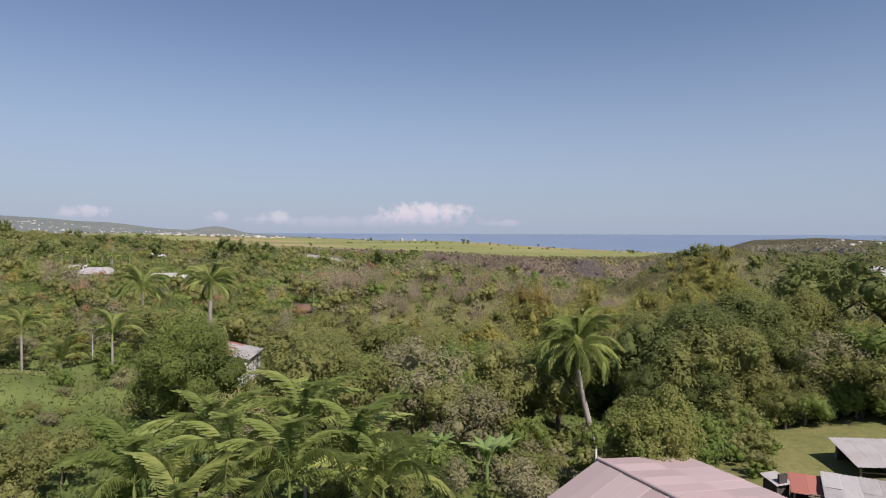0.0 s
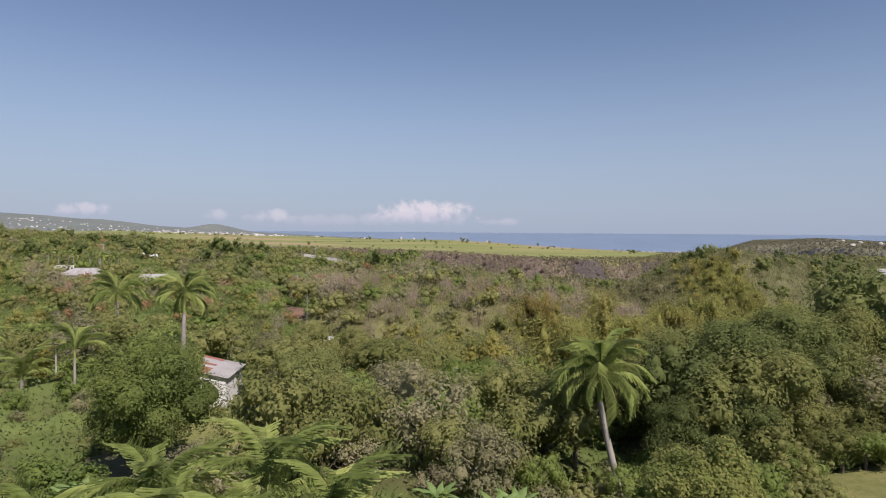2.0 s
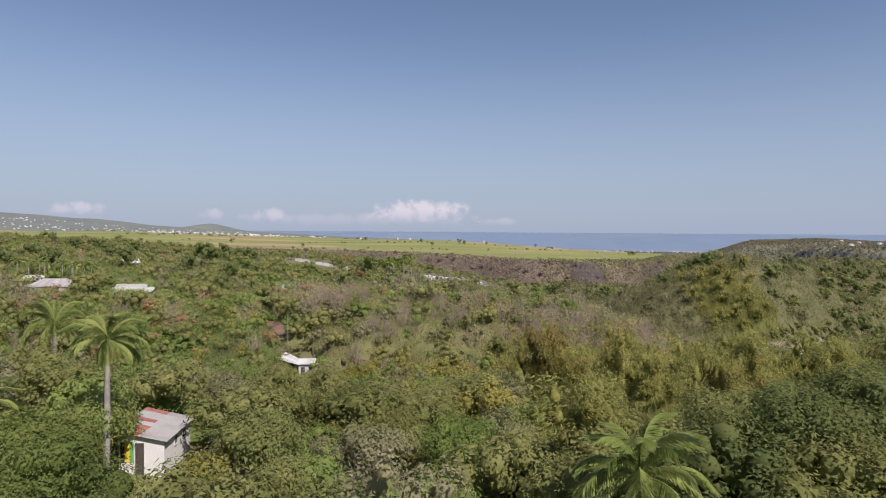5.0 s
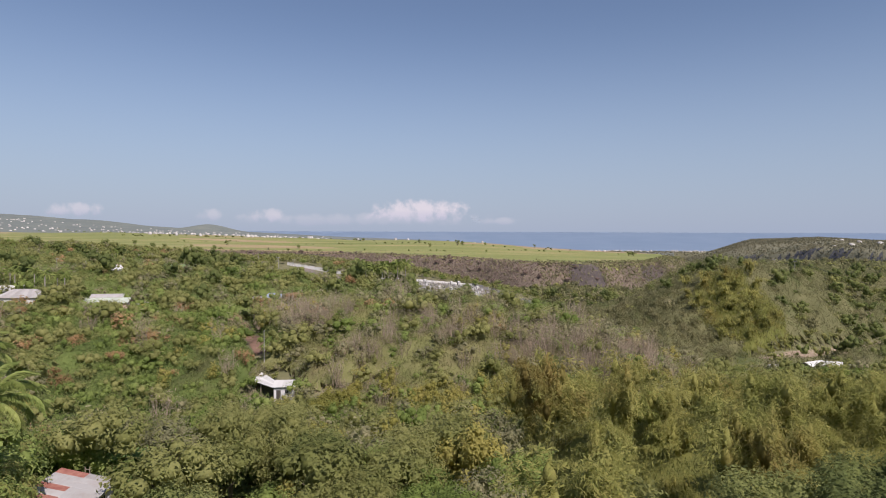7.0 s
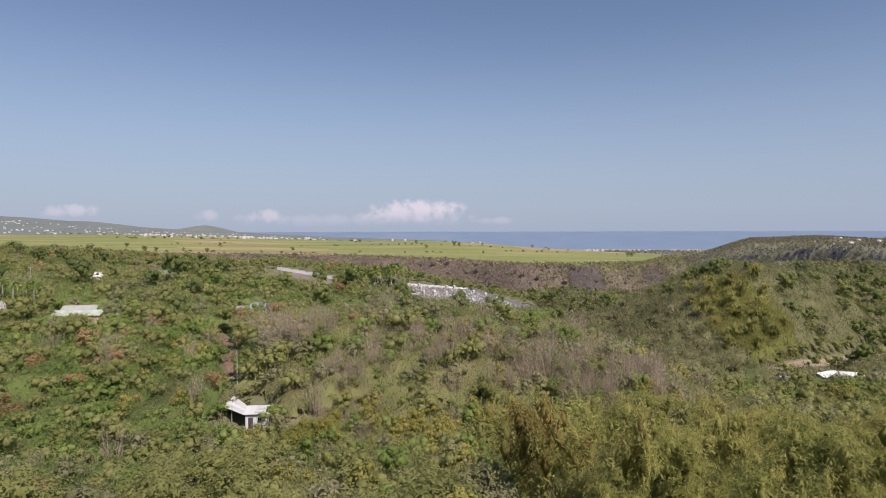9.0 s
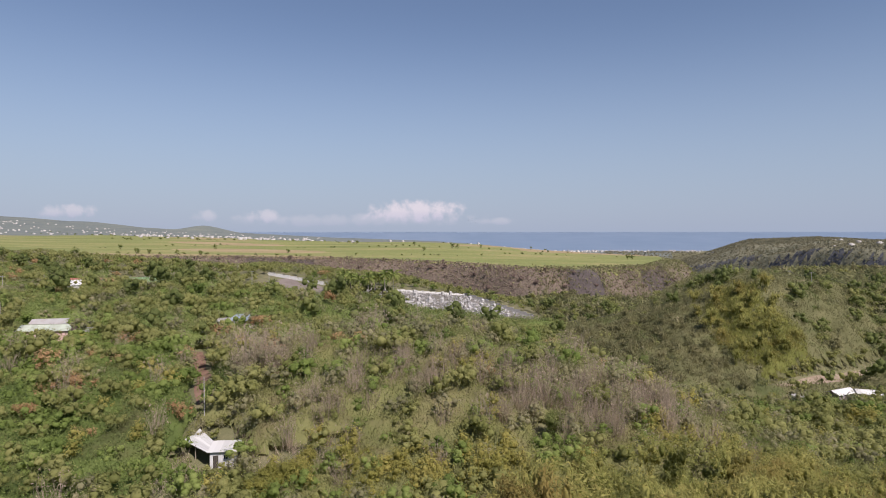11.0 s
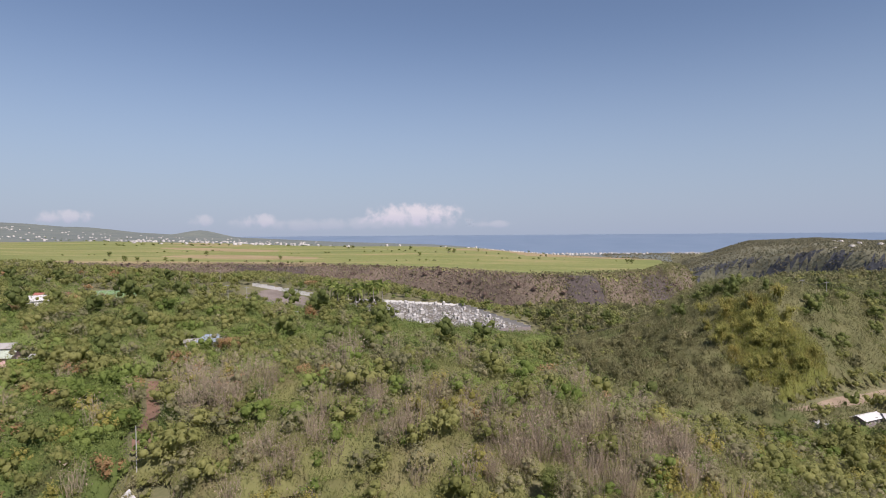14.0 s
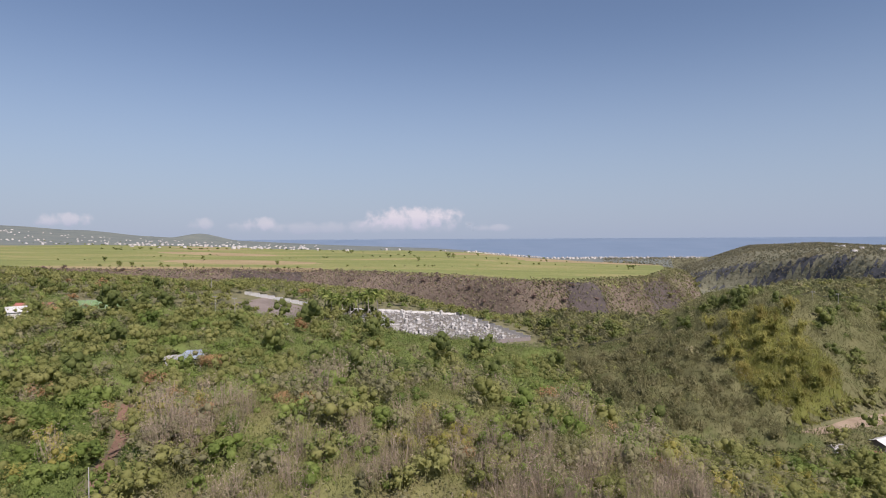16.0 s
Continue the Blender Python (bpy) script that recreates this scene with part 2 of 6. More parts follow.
def lobed_crown(rng, rx, rz, base, lobes, leaves, leaf, lobe=0.42, fine=True, droop=0.15, slim=0.6, hollow=0.62, shell=(0.58, 1.2)):
    """A crown built of swelling lobes on a dome, the outer side of each one set with small leaves; base: height of its underside."""
    d = unit(rng.normal(size=(lobes, 3)) * np.array([1, 1, 0.8]) + np.array([0, 0, 0.35]))
    size = np.array([rx, rx, rz])
    c = d * rng.uniform(0.42, 0.72, (lobes, 1)) * size
    c[0] = 0
    r = lobe * (rx * rx * rz) ** (1 / 3) * rng.uniform(0.7, 1.25, lobes)
    r[0] = 0.6 * min(rx, rz)
    squash = np.array([1, 1, min(1.0, 0.55 + 0.45 * rz / rx)])
    cv, ct = (BALL_V, BALL_T) if fine else (ICO_V, ICO_T)
    out = []

    def buried(q, own, depth):
        hit = np.zeros(len(q), bool)
        for j in range(lobes):
            if j != own:
                hit |= (((q - c[j]) / squash / r[j]) ** 2).sum(1) < depth ** 2
        return hit

    for i in range(lobes):
        v = cv * squash * r[i] * hollow * rng.uniform(0.84, 1.12, (len(cv), 1)) + c[i]
        keep = ~buried(v, i, 0.8)[ct].all(1)
        t = ct[keep]
        if len(t):
            used = np.unique(t)
            back = np.zeros(len(v), int)
            back[used] = np.arange(len(used))
            out.append((v[used], back[t]))
    share = r ** 2 / (r ** 2).sum()
    for i in range(lobes):
        n = max(5, int(leaves * share[i] * 1.7))
        nd = unit(rng.normal(size=(n, 3)) + d[i] * 0.6 + np.array([0, 0, 0.35]))
        q = c[i] + nd * squash * r[i] * rng.uniform(*shell, (n, 1))
        good = ~buried(q, i, 0.8)
        q, nd = q[good], nd[good]
        n = len(q)
        if not n:
            continue
        nn = unit(nd + np.array([0, 0, 0.45]) + rng.normal(size=(n, 3)) * 0.35)
        al = unit(unit(np.cross(nn, rng.normal(size=(n, 3)))) - np.array([0, 0, droop]))
        ac = unit(np.cross(nn, al))
        s = leaf * rng.uniform(0.6, 1.4, n)
        out.append(cards(q, al, ac, s, s * slim * rng.uniform(0.8, 1.3, n)))
    v, t = merge(out)
    v = v + np.array([0, 0, base + rz], np.float32)
    return v, t


def twig_crown(rng, r, h, base, n, width, leaves=0, leaf=0.3):
    """A fan of bare upright twigs with forks."""
    out = []
    for _ in range(n):
        a = rng.uniform(0, 6.283)
        foot = np.array([math.cos(a), math.sin(a), 0]) * r * 0.3 * rng.random() + np.array([0, 0, base * rng.uniform(0.2, 1)])
        tip = np.array([math.cos(a + rng.normal() * .5), math.sin(a + rng.normal() * .5), 0]) * r * rng.uniform(0.2, 1) + np.array([0, 0, base + h * rng.uniform(0.45, 1)])
        mid = foot * 0.5 + tip * 0.5 + rng.normal(size=3) * 0.12 * r
        side = unit(np.cross(tip - foot, rng.normal(size=3)))
        w = width * rng.uniform(0.6, 1.3)
        v = [foot - side * w, foot + side * w, mid - side * w * .7, mid + side * w * .7, tip - side * w * .25, tip + side * w * .25]
        t = [(0, 1, 3), (0, 3, 2), (2, 3, 5), (2, 5, 4)]
        out.append((v, t))
        for _ in range(3):
            q = mid + (tip - mid) * rng.uniform(0, 0.8)
            e = q + (unit(tip - foot) + rng.normal(size=3) * 0.45) * h * 0.22 * rng.uniform(0.5, 1.2)
            out.append(([q - side * w * .4, q + side * w * .4, e], [(0, 1, 2)]))
    if leaves:
        p = np.stack([rng.normal(size=leaves) * r * .5, rng.normal(size=leaves) * r * .5, base + h * rng.uniform(0.1, 1, leaves)], 1)
        al = unit(rng.normal(size=(leaves, 3)))
        ac = unit(np.cross(al, rng.normal(size=(leaves, 3))))
        out.append(cards(p, al, ac, leaf * rng.uniform(.6, 1.4, leaves), leaf * .5 * rng.uniform(.6, 1.2, leaves)))
    return merge(out)


def bamboo_crown(rng, r, h, culms, steps, leaves, leaf):
    """Culms that rise from one foot and arch outward, hung with narrow drooping leaves."""
    out = []
    for i in range(culms):
        a = 2.4 * i + rng.normal() * 0.3
        reach, top = r * rng.uniform(0.25, 1.05), h * rng.uniform(0.72, 1.05)
        out_d = np.array([math.cos(a), math.sin(a), 0])
        s = np.linspace(0.3, 1, steps)
        arc = out_d * (reach * s ** 1.9)[:, None] + np.array([0, 0, 1]) * (top * (np.sin(s * 2.0) / np.sin(min(2.0, 1.5708))))[:, None]
        out.append((OCT_V * r * 0.11 * np.array([1, 1, 2.2]) + arc[int(steps * .62)] * np.array([.85, .85, .9]), OCT_T))
        for q, sv in zip(arc, s):
            n = max(2, int(leaves * (0.5 + sv)))
            nd = unit(rng.normal(size=(n, 3)))
            p = q + nd * (0.35 + 0.10 * r) * rng.uniform(0.3, 1, (n, 1))
            al = unit(out_d * rng.uniform(0.1, 1.0, (n, 1)) + rng.normal(size=(n, 3)) * 0.45 + np.array([0, 0, -0.25]))
            ac = unit(np.cross(al, rng.normal(size=(n, 3)) * .5 + np.array([0, 0, 1.0])))
            ln = leaf * rng.uniform(0.6, 1.4, n)
            out.append(cards(p, al, ac, ln, ln * 0.24))
    return merge(out)


# ---------------------------------------------------------------- the lie of the land
def sstep(a, b, v):
    t = np.clip((v - a) / (b - a), 0, 1)
    return t * t * (3 - 2 * t)


def bell(x, y, cx, cy, sx, sy):
    return np.exp(-((x - cx) / sx) ** 2 / 2 - ((y - cy) / sy) ** 2 / 2)


GORGE = [(-900, 575), (-100, 585), (20, 560), (70, 530), (160, 530), (290, 640), (385, 820), (440, 1050), (580, 1500), (800, 2600)]


def rim(x):
    """Half width of the gorge from rim to axis."""
    return np.interp(x, [-100, 20, 75], [112, 92, 70])


def gorge_far(x, y):
    """Distance from the gorge's axis."""
    best = np.full(np.shape(x), 1e9)
    for (ax, ay), (bx, by) in zip(GORGE, GORGE[1:]):
        dx, dy = bx - ax, by - ay
        t = np.clip(((x - ax) * dx + (y - ay) * dy) / (dx * dx + dy * dy), 0, 1)
        best = np.minimum(best, np.hypot(x - ax - t * dx, y - ay - t * dy))
    return best


def wobble(x, y, s):
    return np.sin(x / s + 1.3) * np.sin(y / s * 1.13 + 0.4) + 0.5 * np.sin(x / s * 2.3 + y / s * 1.7 + 2.0)


def beyond_gorge(x, y):
    return y > np.interp(x, [-900, -100, 20, 70, 160, 290, 385, 440, 580, 800], [575, 585, 560, 530, 530, 640, 820, 1050, 1500, 2600])


def height(x, y):
    x, y = np.asarray(x, float), np.asarray(y, float)
    h = np.interp(y, [-300, 20, 50, 80, 115, 150, 200, 430], [12, 6, 4, 1, -3, -5, -4, -3])
    h = h - 0.085 * np.clip(x, -260, 200) * sstep(110, 230, y)
    h = h + 11 * bell(x, y, 15, 185, 42, 26) - 2.5 * bell(x, y, -27, 150, 14, 10)
    h = h + 4 * bell(x, y, 42, 55, 18, 20) + 4 * bell(x, y, 46, 100, 20, 20)
    h = h - 9 * bell(x, y, 85, 195, 30, 35)
    h = h - 4 * bell(x, y, 20, 345, 70, 40)
    front = 236 + 0.5 * np.clip(x - 122, 0, 200)
    behind = sstep(0, 110, y - 290 - 1.2 * (x - 100))
    h = h + 25 * sstep(68, 138, x) * sstep(0, 50, y - front) * (1 - behind)
    h = h + 2.4 * bell(x, y, 15, 174, 40, 15) - 2.2 * bell(x, y, 8, 137, 40, 7) - 3.5 * bell(x, y, -48, 184, 7, 15)
    h = h + 5.6 * bell(x, y, -60, 296, 32, 17)
    h = h + 3.4 * bell(x, y, -27, 86, 11, 11) + 4.3 * bell(x, y, -55, 79, 13, 13)
    # the shelf of the graveyard, tilted to the gorge
    c = np.where(x > -15, -9.4 - 0.19 * (x - 27), -1.3 - 0.09 * (x + 15)) + 0.11 * np.clip(y - 393, -40, 30)
    k = sstep(318, 352, y) * sstep(-130, -95, x) * (1 - sstep(62, 95, x))
    h = h * (1 - k) + c * k
    h = h + 0.5 * wobble(x, y, 17) * (1 - k) + 1.2 * wobble(x, y, 47) * sstep(150, 400, y) * (1 - k)
    # cane plateau beyond the gorge
    f = 3 + 0.008 * (y - 713) - 0.03 * np.clip(x, 0, 400) - 0.012 * np.clip(x, -900, 0)
    f = f + 2.0 * wobble(x, y, 140) * sstep(760, 1000, y)
    # far slopes down to the coast, and up to the hills inland
    e = np.interp(x, [-5000, -3200, -2390, -1770, -750, 0, 260, 600], [240, 140, 67, 30, -12, -34, -50, -80])
    e = e + 48 * bell(x, y, -1650, 4400, 120, 120) + 26 * bell(x, y, -2450, 4450, 200, 150)
    k = sstep(1300, 3600, y)
    f = f * (1 - k) + e * k
    f = f - 16 * bell(x, y, 0, 2300, 5000, 500) * sstep(-900, 0, x)
    f = f - 60 * sstep(900, 2000, y) * sstep(100, 420, x) * (1 - sstep(2400, 3000, y))
    h = np.where(beyond_gorge(x, y), f, h)
    h = h - 95 * sstep(480, 680, y) * sstep(110, 230, x) * ~beyond_gorge(x, y)
    # the far ridge across the river mouth, its cliff turned from the sun
    r = (x - 13) / np.maximum(y - 82, 1)
    edge = np.maximum(728 + 0.43 * (1950 - y), 0.384 * (y - 82) + 13)
    s = (x - edge) * 0.92 + 18 * np.sin(y / 71) + 7 * np.sin(y / 37 + 1)
    cliff = np.interp(r, [0.38, 0.42, 0.516, 0.578, 0.646, 0.728, 1.0], [-92, -75, -38, -28, -12, -8, -8])
    crest = np.interp(r, [0.38, 0.419, 0.446, 0.481, 0.516, 0.578, 0.63, 0.728, 1.0], [-100, -54, -32, -16, -2, 0, 7, -4, -4])
    top = cliff + (np.maximum(crest, cliff) - cliff) * sstep(0, 330, s) + (2.5 * wobble(x, y, 110) + 1.5 * wobble(x, y, 43)) * sstep(0, 60, s)
    k = sstep(-8, 62, s) * sstep(1150, 1300, y) * (1 - sstep(2500, 3000, y))
    h = h * (1 - k) + top * k
    d = gorge_far(x, y)
    outer = rim(x) + 3
    g = 1 - sstep(12, outer, d + 6 * wobble(x, y, 31))
    return h * (1 - g) + -82 * g


def ground_z(x, y):
    return float(height(np.array([x]), np.array([y]))[0])


def build_ground():
    ys = np.concatenate([np.linspace(-400, 20, 30), np.linspace(24, 480, 150), np.linspace(484, 1100, 100), np.geomspace(1110, 1300, 14), np.linspace(1306, 2010, 95), np.geomspace(2040, 4870, 60)])
    us = np.linspace(-1, 1, 221)
    us = np.sign(us) * np.abs(us) ** 1.35
    X = us[None, :] * (330 + 1.05 * np.maximum(ys, 0))[:, None]
    Y = np.repeat(ys[:, None], len(us), 1)
    Z = height(X, Y)
    v = np.stack([X, Y, Z], -1).reshape(-1, 3)
    n, m = Y.shape
    i = np.arange((n - 1) * m).reshape(n - 1, m)[:, :-1].ravel()
    q = np.stack([i, i + 1, i + m + 1, i + m], 1)
    me = mesh_of("ground", v, q, None, True)
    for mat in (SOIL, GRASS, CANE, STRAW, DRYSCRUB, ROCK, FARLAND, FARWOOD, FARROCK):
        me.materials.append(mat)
    c = v[q].mean(1)
    cx, cy, cz = c.T
    slot = np.zeros(len(q), np.int32)
    field = beyond_gorge(cx, cy) & (cy < 1900)
    d = gorge_far(cx, cy)
    slot[field] = 2
    w = wobble(cx, cy, 70)
    slot[field & (np.sin(cx / 95 + cy / 210) + 0.6 * np.sin(cy / 41 + cx / 300) > 1.08)] = 3
    slot[field & (cx < -110) & (cy < 745) & (cx > -420)] = 3
    for lx, ly, rx, ry in ((31, 53, 13, 9), (-52, 79, 14, 12), (-21.5, 76, 5, 7), (20, 352, 40, 10), (5, 362, 8, 8)):
        slot[((cx - lx) / rx) ** 2 + ((cy - ly) / ry) ** 2 < 1] = 1
    slot[d < rim(cx)] = 4
    slot[(d < rim(cx)) & ((w > 0.75) | (np.hypot(cx - 141, (cy - 592) * .6) < 17))] = 5
    slot[(cx > 0.3 * cy) & (cy > 480) & ~beyond_gorge(cx, cy)] = 7
    # land beyond the fields gets the haze-tinted colour
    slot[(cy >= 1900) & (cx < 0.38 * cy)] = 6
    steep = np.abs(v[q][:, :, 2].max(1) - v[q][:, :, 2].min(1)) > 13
    # steep far faces take the rock colour darkened for shade and haze
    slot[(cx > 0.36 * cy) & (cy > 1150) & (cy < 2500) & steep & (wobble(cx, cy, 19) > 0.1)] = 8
    slot[field & (cx > 150) & (cy > 1010) & (cy < 1330) & (d > 75)] = 3
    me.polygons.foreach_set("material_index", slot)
    return tagged(new("ground", me), "wooded hillside, gorge and cane plateau running to the coast", "ground", kind="structure")


ground = build_ground()

m, nt, b = blank("sea_water", 0.5, 0, 0.2)
nt.links.new(ramp(nt, noise_tex(nt, 0.004, 2), [(0.3, (0.125, 0.172, 0.240)), (0.7, (0.145, 0.192, 0.262))]), b.inputs["Base Color"])
SEA = m
sea = new("water", mesh_of("water", [(-6000, 3480, -84), (6000, 3480, -84), (6000, 4880, 24), (-6000, 4880, 24)], [(0, 1, 2, 3)], SEA))
tagged(sea, "hazy blue ocean beyond the coast", "sea", kind="structure")


# ---------------------------------------------------------------- trees
def trunk_mesh(h, r, rng, limbs=4, spread=1.6, material=None):
    parts = [tube([(0, 0, -0.6), (0.05, 0.02, h * 0.5), (0.1, -0.06, h)], [r, r * 0.8, r * 0.55], 7)]
    for k in range(limbs):
        a = 2.4 * k + rng.random()
        z0 = h * rng.uniform(0.55, 0.95)
        parts.append(tube([(0.05, 0, z0), (math.cos(a) * spread * .5, math.sin(a) * spread * .5, z0 + h * .3), (math.cos(a) * spread, math.sin(a) * spread, z0 + h * .5)], [r * .5, r * .35, r * .12], 5))
    v, t = merge(parts)
    return mesh_of("trunk", v, t, material or BARK, True)


SPECIES = {
    # leaf colour, words, category, crown makers by detail (0 near, 1 middle, 2 far), trunk height and radius
    "green": ("green", "broad green tree with an uneven leafy crown", "tree"),
    "lush": ("lush", "fresh green bushy tree with dense small leaves", "tree"),
    "dark": ("dark", "tall dark green tree with a heavy clumped crown", "tree"),
    "grey": ("grey", "grey-green dry-season tree with a thin crown", "tree"),
    "yellow": ("yellow", "shrubby tree with yellowing leaves", "tree"),
    "bamboo": ("bamboo", "tall clump of arching yellow-green bamboo", "bamboo"),
    "rust": ("rust", "tree with a crown of dried orange-brown leaves", "tree"),
    "conifer": ("conifer", "slim feathery olive-brown casuarina tree", "tree"),
    "heath": ("heath", "low purple-brown dry bush", "bush"),
    "dry": ("twig", "leafless grey-brown tree of upright twigs", "bare tree"),
}


def crown_data(kind, lod, rng):
    if kind in ("green", "lush", "yellow", "grey", "rust", "dark", "heath"):
        rx, rz, base, lobes, leaf = {"green": (3.0, 2.2, 1.2, 17, 0.26), "lush": (2.8, 1.8, 0.8, 19, 0.24), "yellow": (2.1, 2.0, 0.8, 13, 0.26),
                                     "grey": (2.5, 2.1, 1.1, 18, 0.22), "rust": (2.5, 1.5, 1.5, 14, 0.30), "dark": (3.7, 3.4, 2.0, 20, 0.32), "heath": (2.6, 1.3, 0.0, 9, 0.36)}[kind]
        lobes = max(6, int(lobes * (1.0, 0.6, 0.45)[lod]))
        leaves = (1800, 240, 100)[lod]
        loose = {"grey": 0.42, "rust": 0.45, "yellow": 0.5}.get(kind, 0.58)
        return lobed_crown(rng, rx, rz, base, lobes, leaves, leaf * (0.76, 1.18, 2.0)[lod], (0.36, 0.42, 0.46)[lod], lod == 0, 0.15, 0.6, loose, ((0.5, 1.22), (0.45, 1.35), (0.5, 1.3))[lod])
    if kind == "bamboo":
        return bamboo_crown(rng, 3.6, 9.0, (15, 13, 8)[lod], (9, 8, 6)[lod], (34, 15, 6)[lod], (0.31, 0.46, 1.0)[lod])
    if kind == "conifer":
        return lobed_crown(rng, 1.7, 3.1, 0.5, (16, 10, 7)[lod], (1500, 235, 90)[lod], (0.4, 0.75, 1.2)[lod], (0.36, 0.4, 0.46)[lod], False, 1.1, 0.26, 0.55, (0.5, 1.35))
    return twig_crown(rng, 1.9, 5.0, 1.2, (60, 46, 14)[lod], (0.028, 0.03, 0.09)[lod], (160, 110, 20)[lod], (0.24, 0.3, 0.6)[lod])


CROWNS = {}
for si, kind in enumerate(SPECIES):
    for lod in range(3):
        for k in range(3):
            CROWNS[kind, lod, k] = crown_data(kind, lod, np.random.default_rng(100 * si + 10 * lod + k))

CLEARED = []        # (x, y, radius x, radius y) kept free of trees


def open_at(x, y):
    ok = np.ones(len(x), bool)
    for cx, cy, rx, ry in CLEARED:
        ok &= ((x - cx) / rx) ** 2 + ((y - cy) / ry) ** 2 > 1
    return ok


def pick_species(x, y, r, n):
    """Which plant grows at a place; r: 0..1 by chance, n: a slow noise of about -1..1."""
    mixes = []
    if y < 100 and x > 17 and x < 60 and y > 60 and y < 76:
        mixes = [("dark", 1)]
    elif x > 2 + 0.12 * y and 72 < y < 138:
        mixes = [("bamboo", 0.8), ("green", 0.2)]
    elif y < 112:
        mixes = [("green", 0.45), ("lush", 0.24), ("grey", 0.25), ("yellow", 0.06)] if n < 0.2 else [("green", 0.45), ("lush", 0.35), ("yellow", 0.1), ("grey", 0.1)]
    elif y < 205 and x < -24 - 0.1 * (y - 110):
        mixes = [("lush", 0.5), ("green", 0.33), ("yellow", 0.09), ("rust", 0.04), ("dry", 0.04)] if n < 0.35 else [("green", 0.4), ("grey", 0.2), ("dry", 0.2), ("rust", 0.2)]
    elif y < 140:
        mixes = [("lush", 0.34), ("yellow", 0.26), ("green", 0.25), ("grey", 0.15)] if x < 45 else [("green", 0.5), ("grey", 0.3), ("yellow", 0.2)]
    elif y < 205 and x < 62:
        mixes = [("lush", 0.30), ("dry", 0.18), ("grey", 0.20), ("rust", 0.02), ("yellow", 0.10), ("green", 0.20)] if n > -0.1 else [("lush", 0.35), ("grey", 0.40), ("dry", 0.1), ("green", 0.15)]
    elif x > 102 and 246 < y < 292 and x < 130:
        mixes = [("bamboo", 0.55), ("green", 0.2), ("grey", 0.25)]
    elif 52 < x <= 102 and 228 < y < 330:
        mixes = [("conifer", 0.6), ("grey", 0.25), ("green", 0.15)]
    elif x > 60 and y > 238:
        mixes = [("dark", 0.3), ("grey", 0.3), ("green", 0.3), ("conifer", 0.1)]
    elif x > 60:
        mixes = [("green", 0.45), ("lush", 0.2), ("grey", 0.2), ("yellow", 0.15)]
    else:
        mixes = [("green", 0.48), ("dark", 0.07), ("lush", 0.27), ("grey", 0.16), ("rust", 0.02)]
    for kind, w in mixes:
        if r < w:
            return kind
        r -= w
    return mixes[0][0]


PROTO, PLACED = {}, {}


def plant(kind, k, m):
    """A single tree with trunk and crown."""
    key = kind, k
    if key not in PROTO:
        leaf, words, cat = SPECIES[kind]
        name = {"bamboo": "bamboo_clump", "dry": "bare_tree", "conifer": "casuarina_tree"}.get(kind, "tree")
        ob = thing(name, words, cat, "trees of the near wood")
        rng = np.random.default_rng(7 + k)
        tall, thick = {"dark": (4.0, 0.32), "bamboo": (2.0, 0.2), "conifer": (6, 0.16), "dry": (2.4, 0.1)}.get(kind, (2.6, 0.17))
        mesh_part("trunk", trunk_mesh(tall, thick, rng, 4, 1.4 if kind != "dark" else 2.2), ob)
        v, t = CROWNS[kind, 0, k]
        mesh_part("crown", mesh_of("crown", v, t, LEAF[leaf], True), ob)
        PROTO[key], PLACED[key] = ob, []
    PLACED[key].append(m)


def settle():
    for key, ms in PLACED.items():
        for m in ms[1:]:
            copy_thing(PROTO[key], m)
        PROTO[key].matrix_basis = ms[0]


STUFF, TINTS = {}, {}       # joined trees, and how far each one's leaves are lighter or darker


def gather(kind, lod, k, x, y, z, turn, size, tall):
    v, t = CROWNS[kind, lod, k]
    c, s = math.cos(turn) * size, math.sin(turn) * size
    w = np.empty_like(v)
    w[:, 0], w[:, 1], w[:, 2] = v[:, 0] * c - v[:, 1] * s + x, v[:, 0] * s + v[:, 1] * c + y, v[:, 2] * size * tall + z
    STUFF.setdefault(kind, []).append((w, t))
    TINTS.setdefault(kind, []).append(np.full(len(v), math.sin(x * 12.9898 + y * 78.233) * 0.5, np.float32))


def kind_east(x, y):
    return x > 16 + 0.2 * (y - 74)


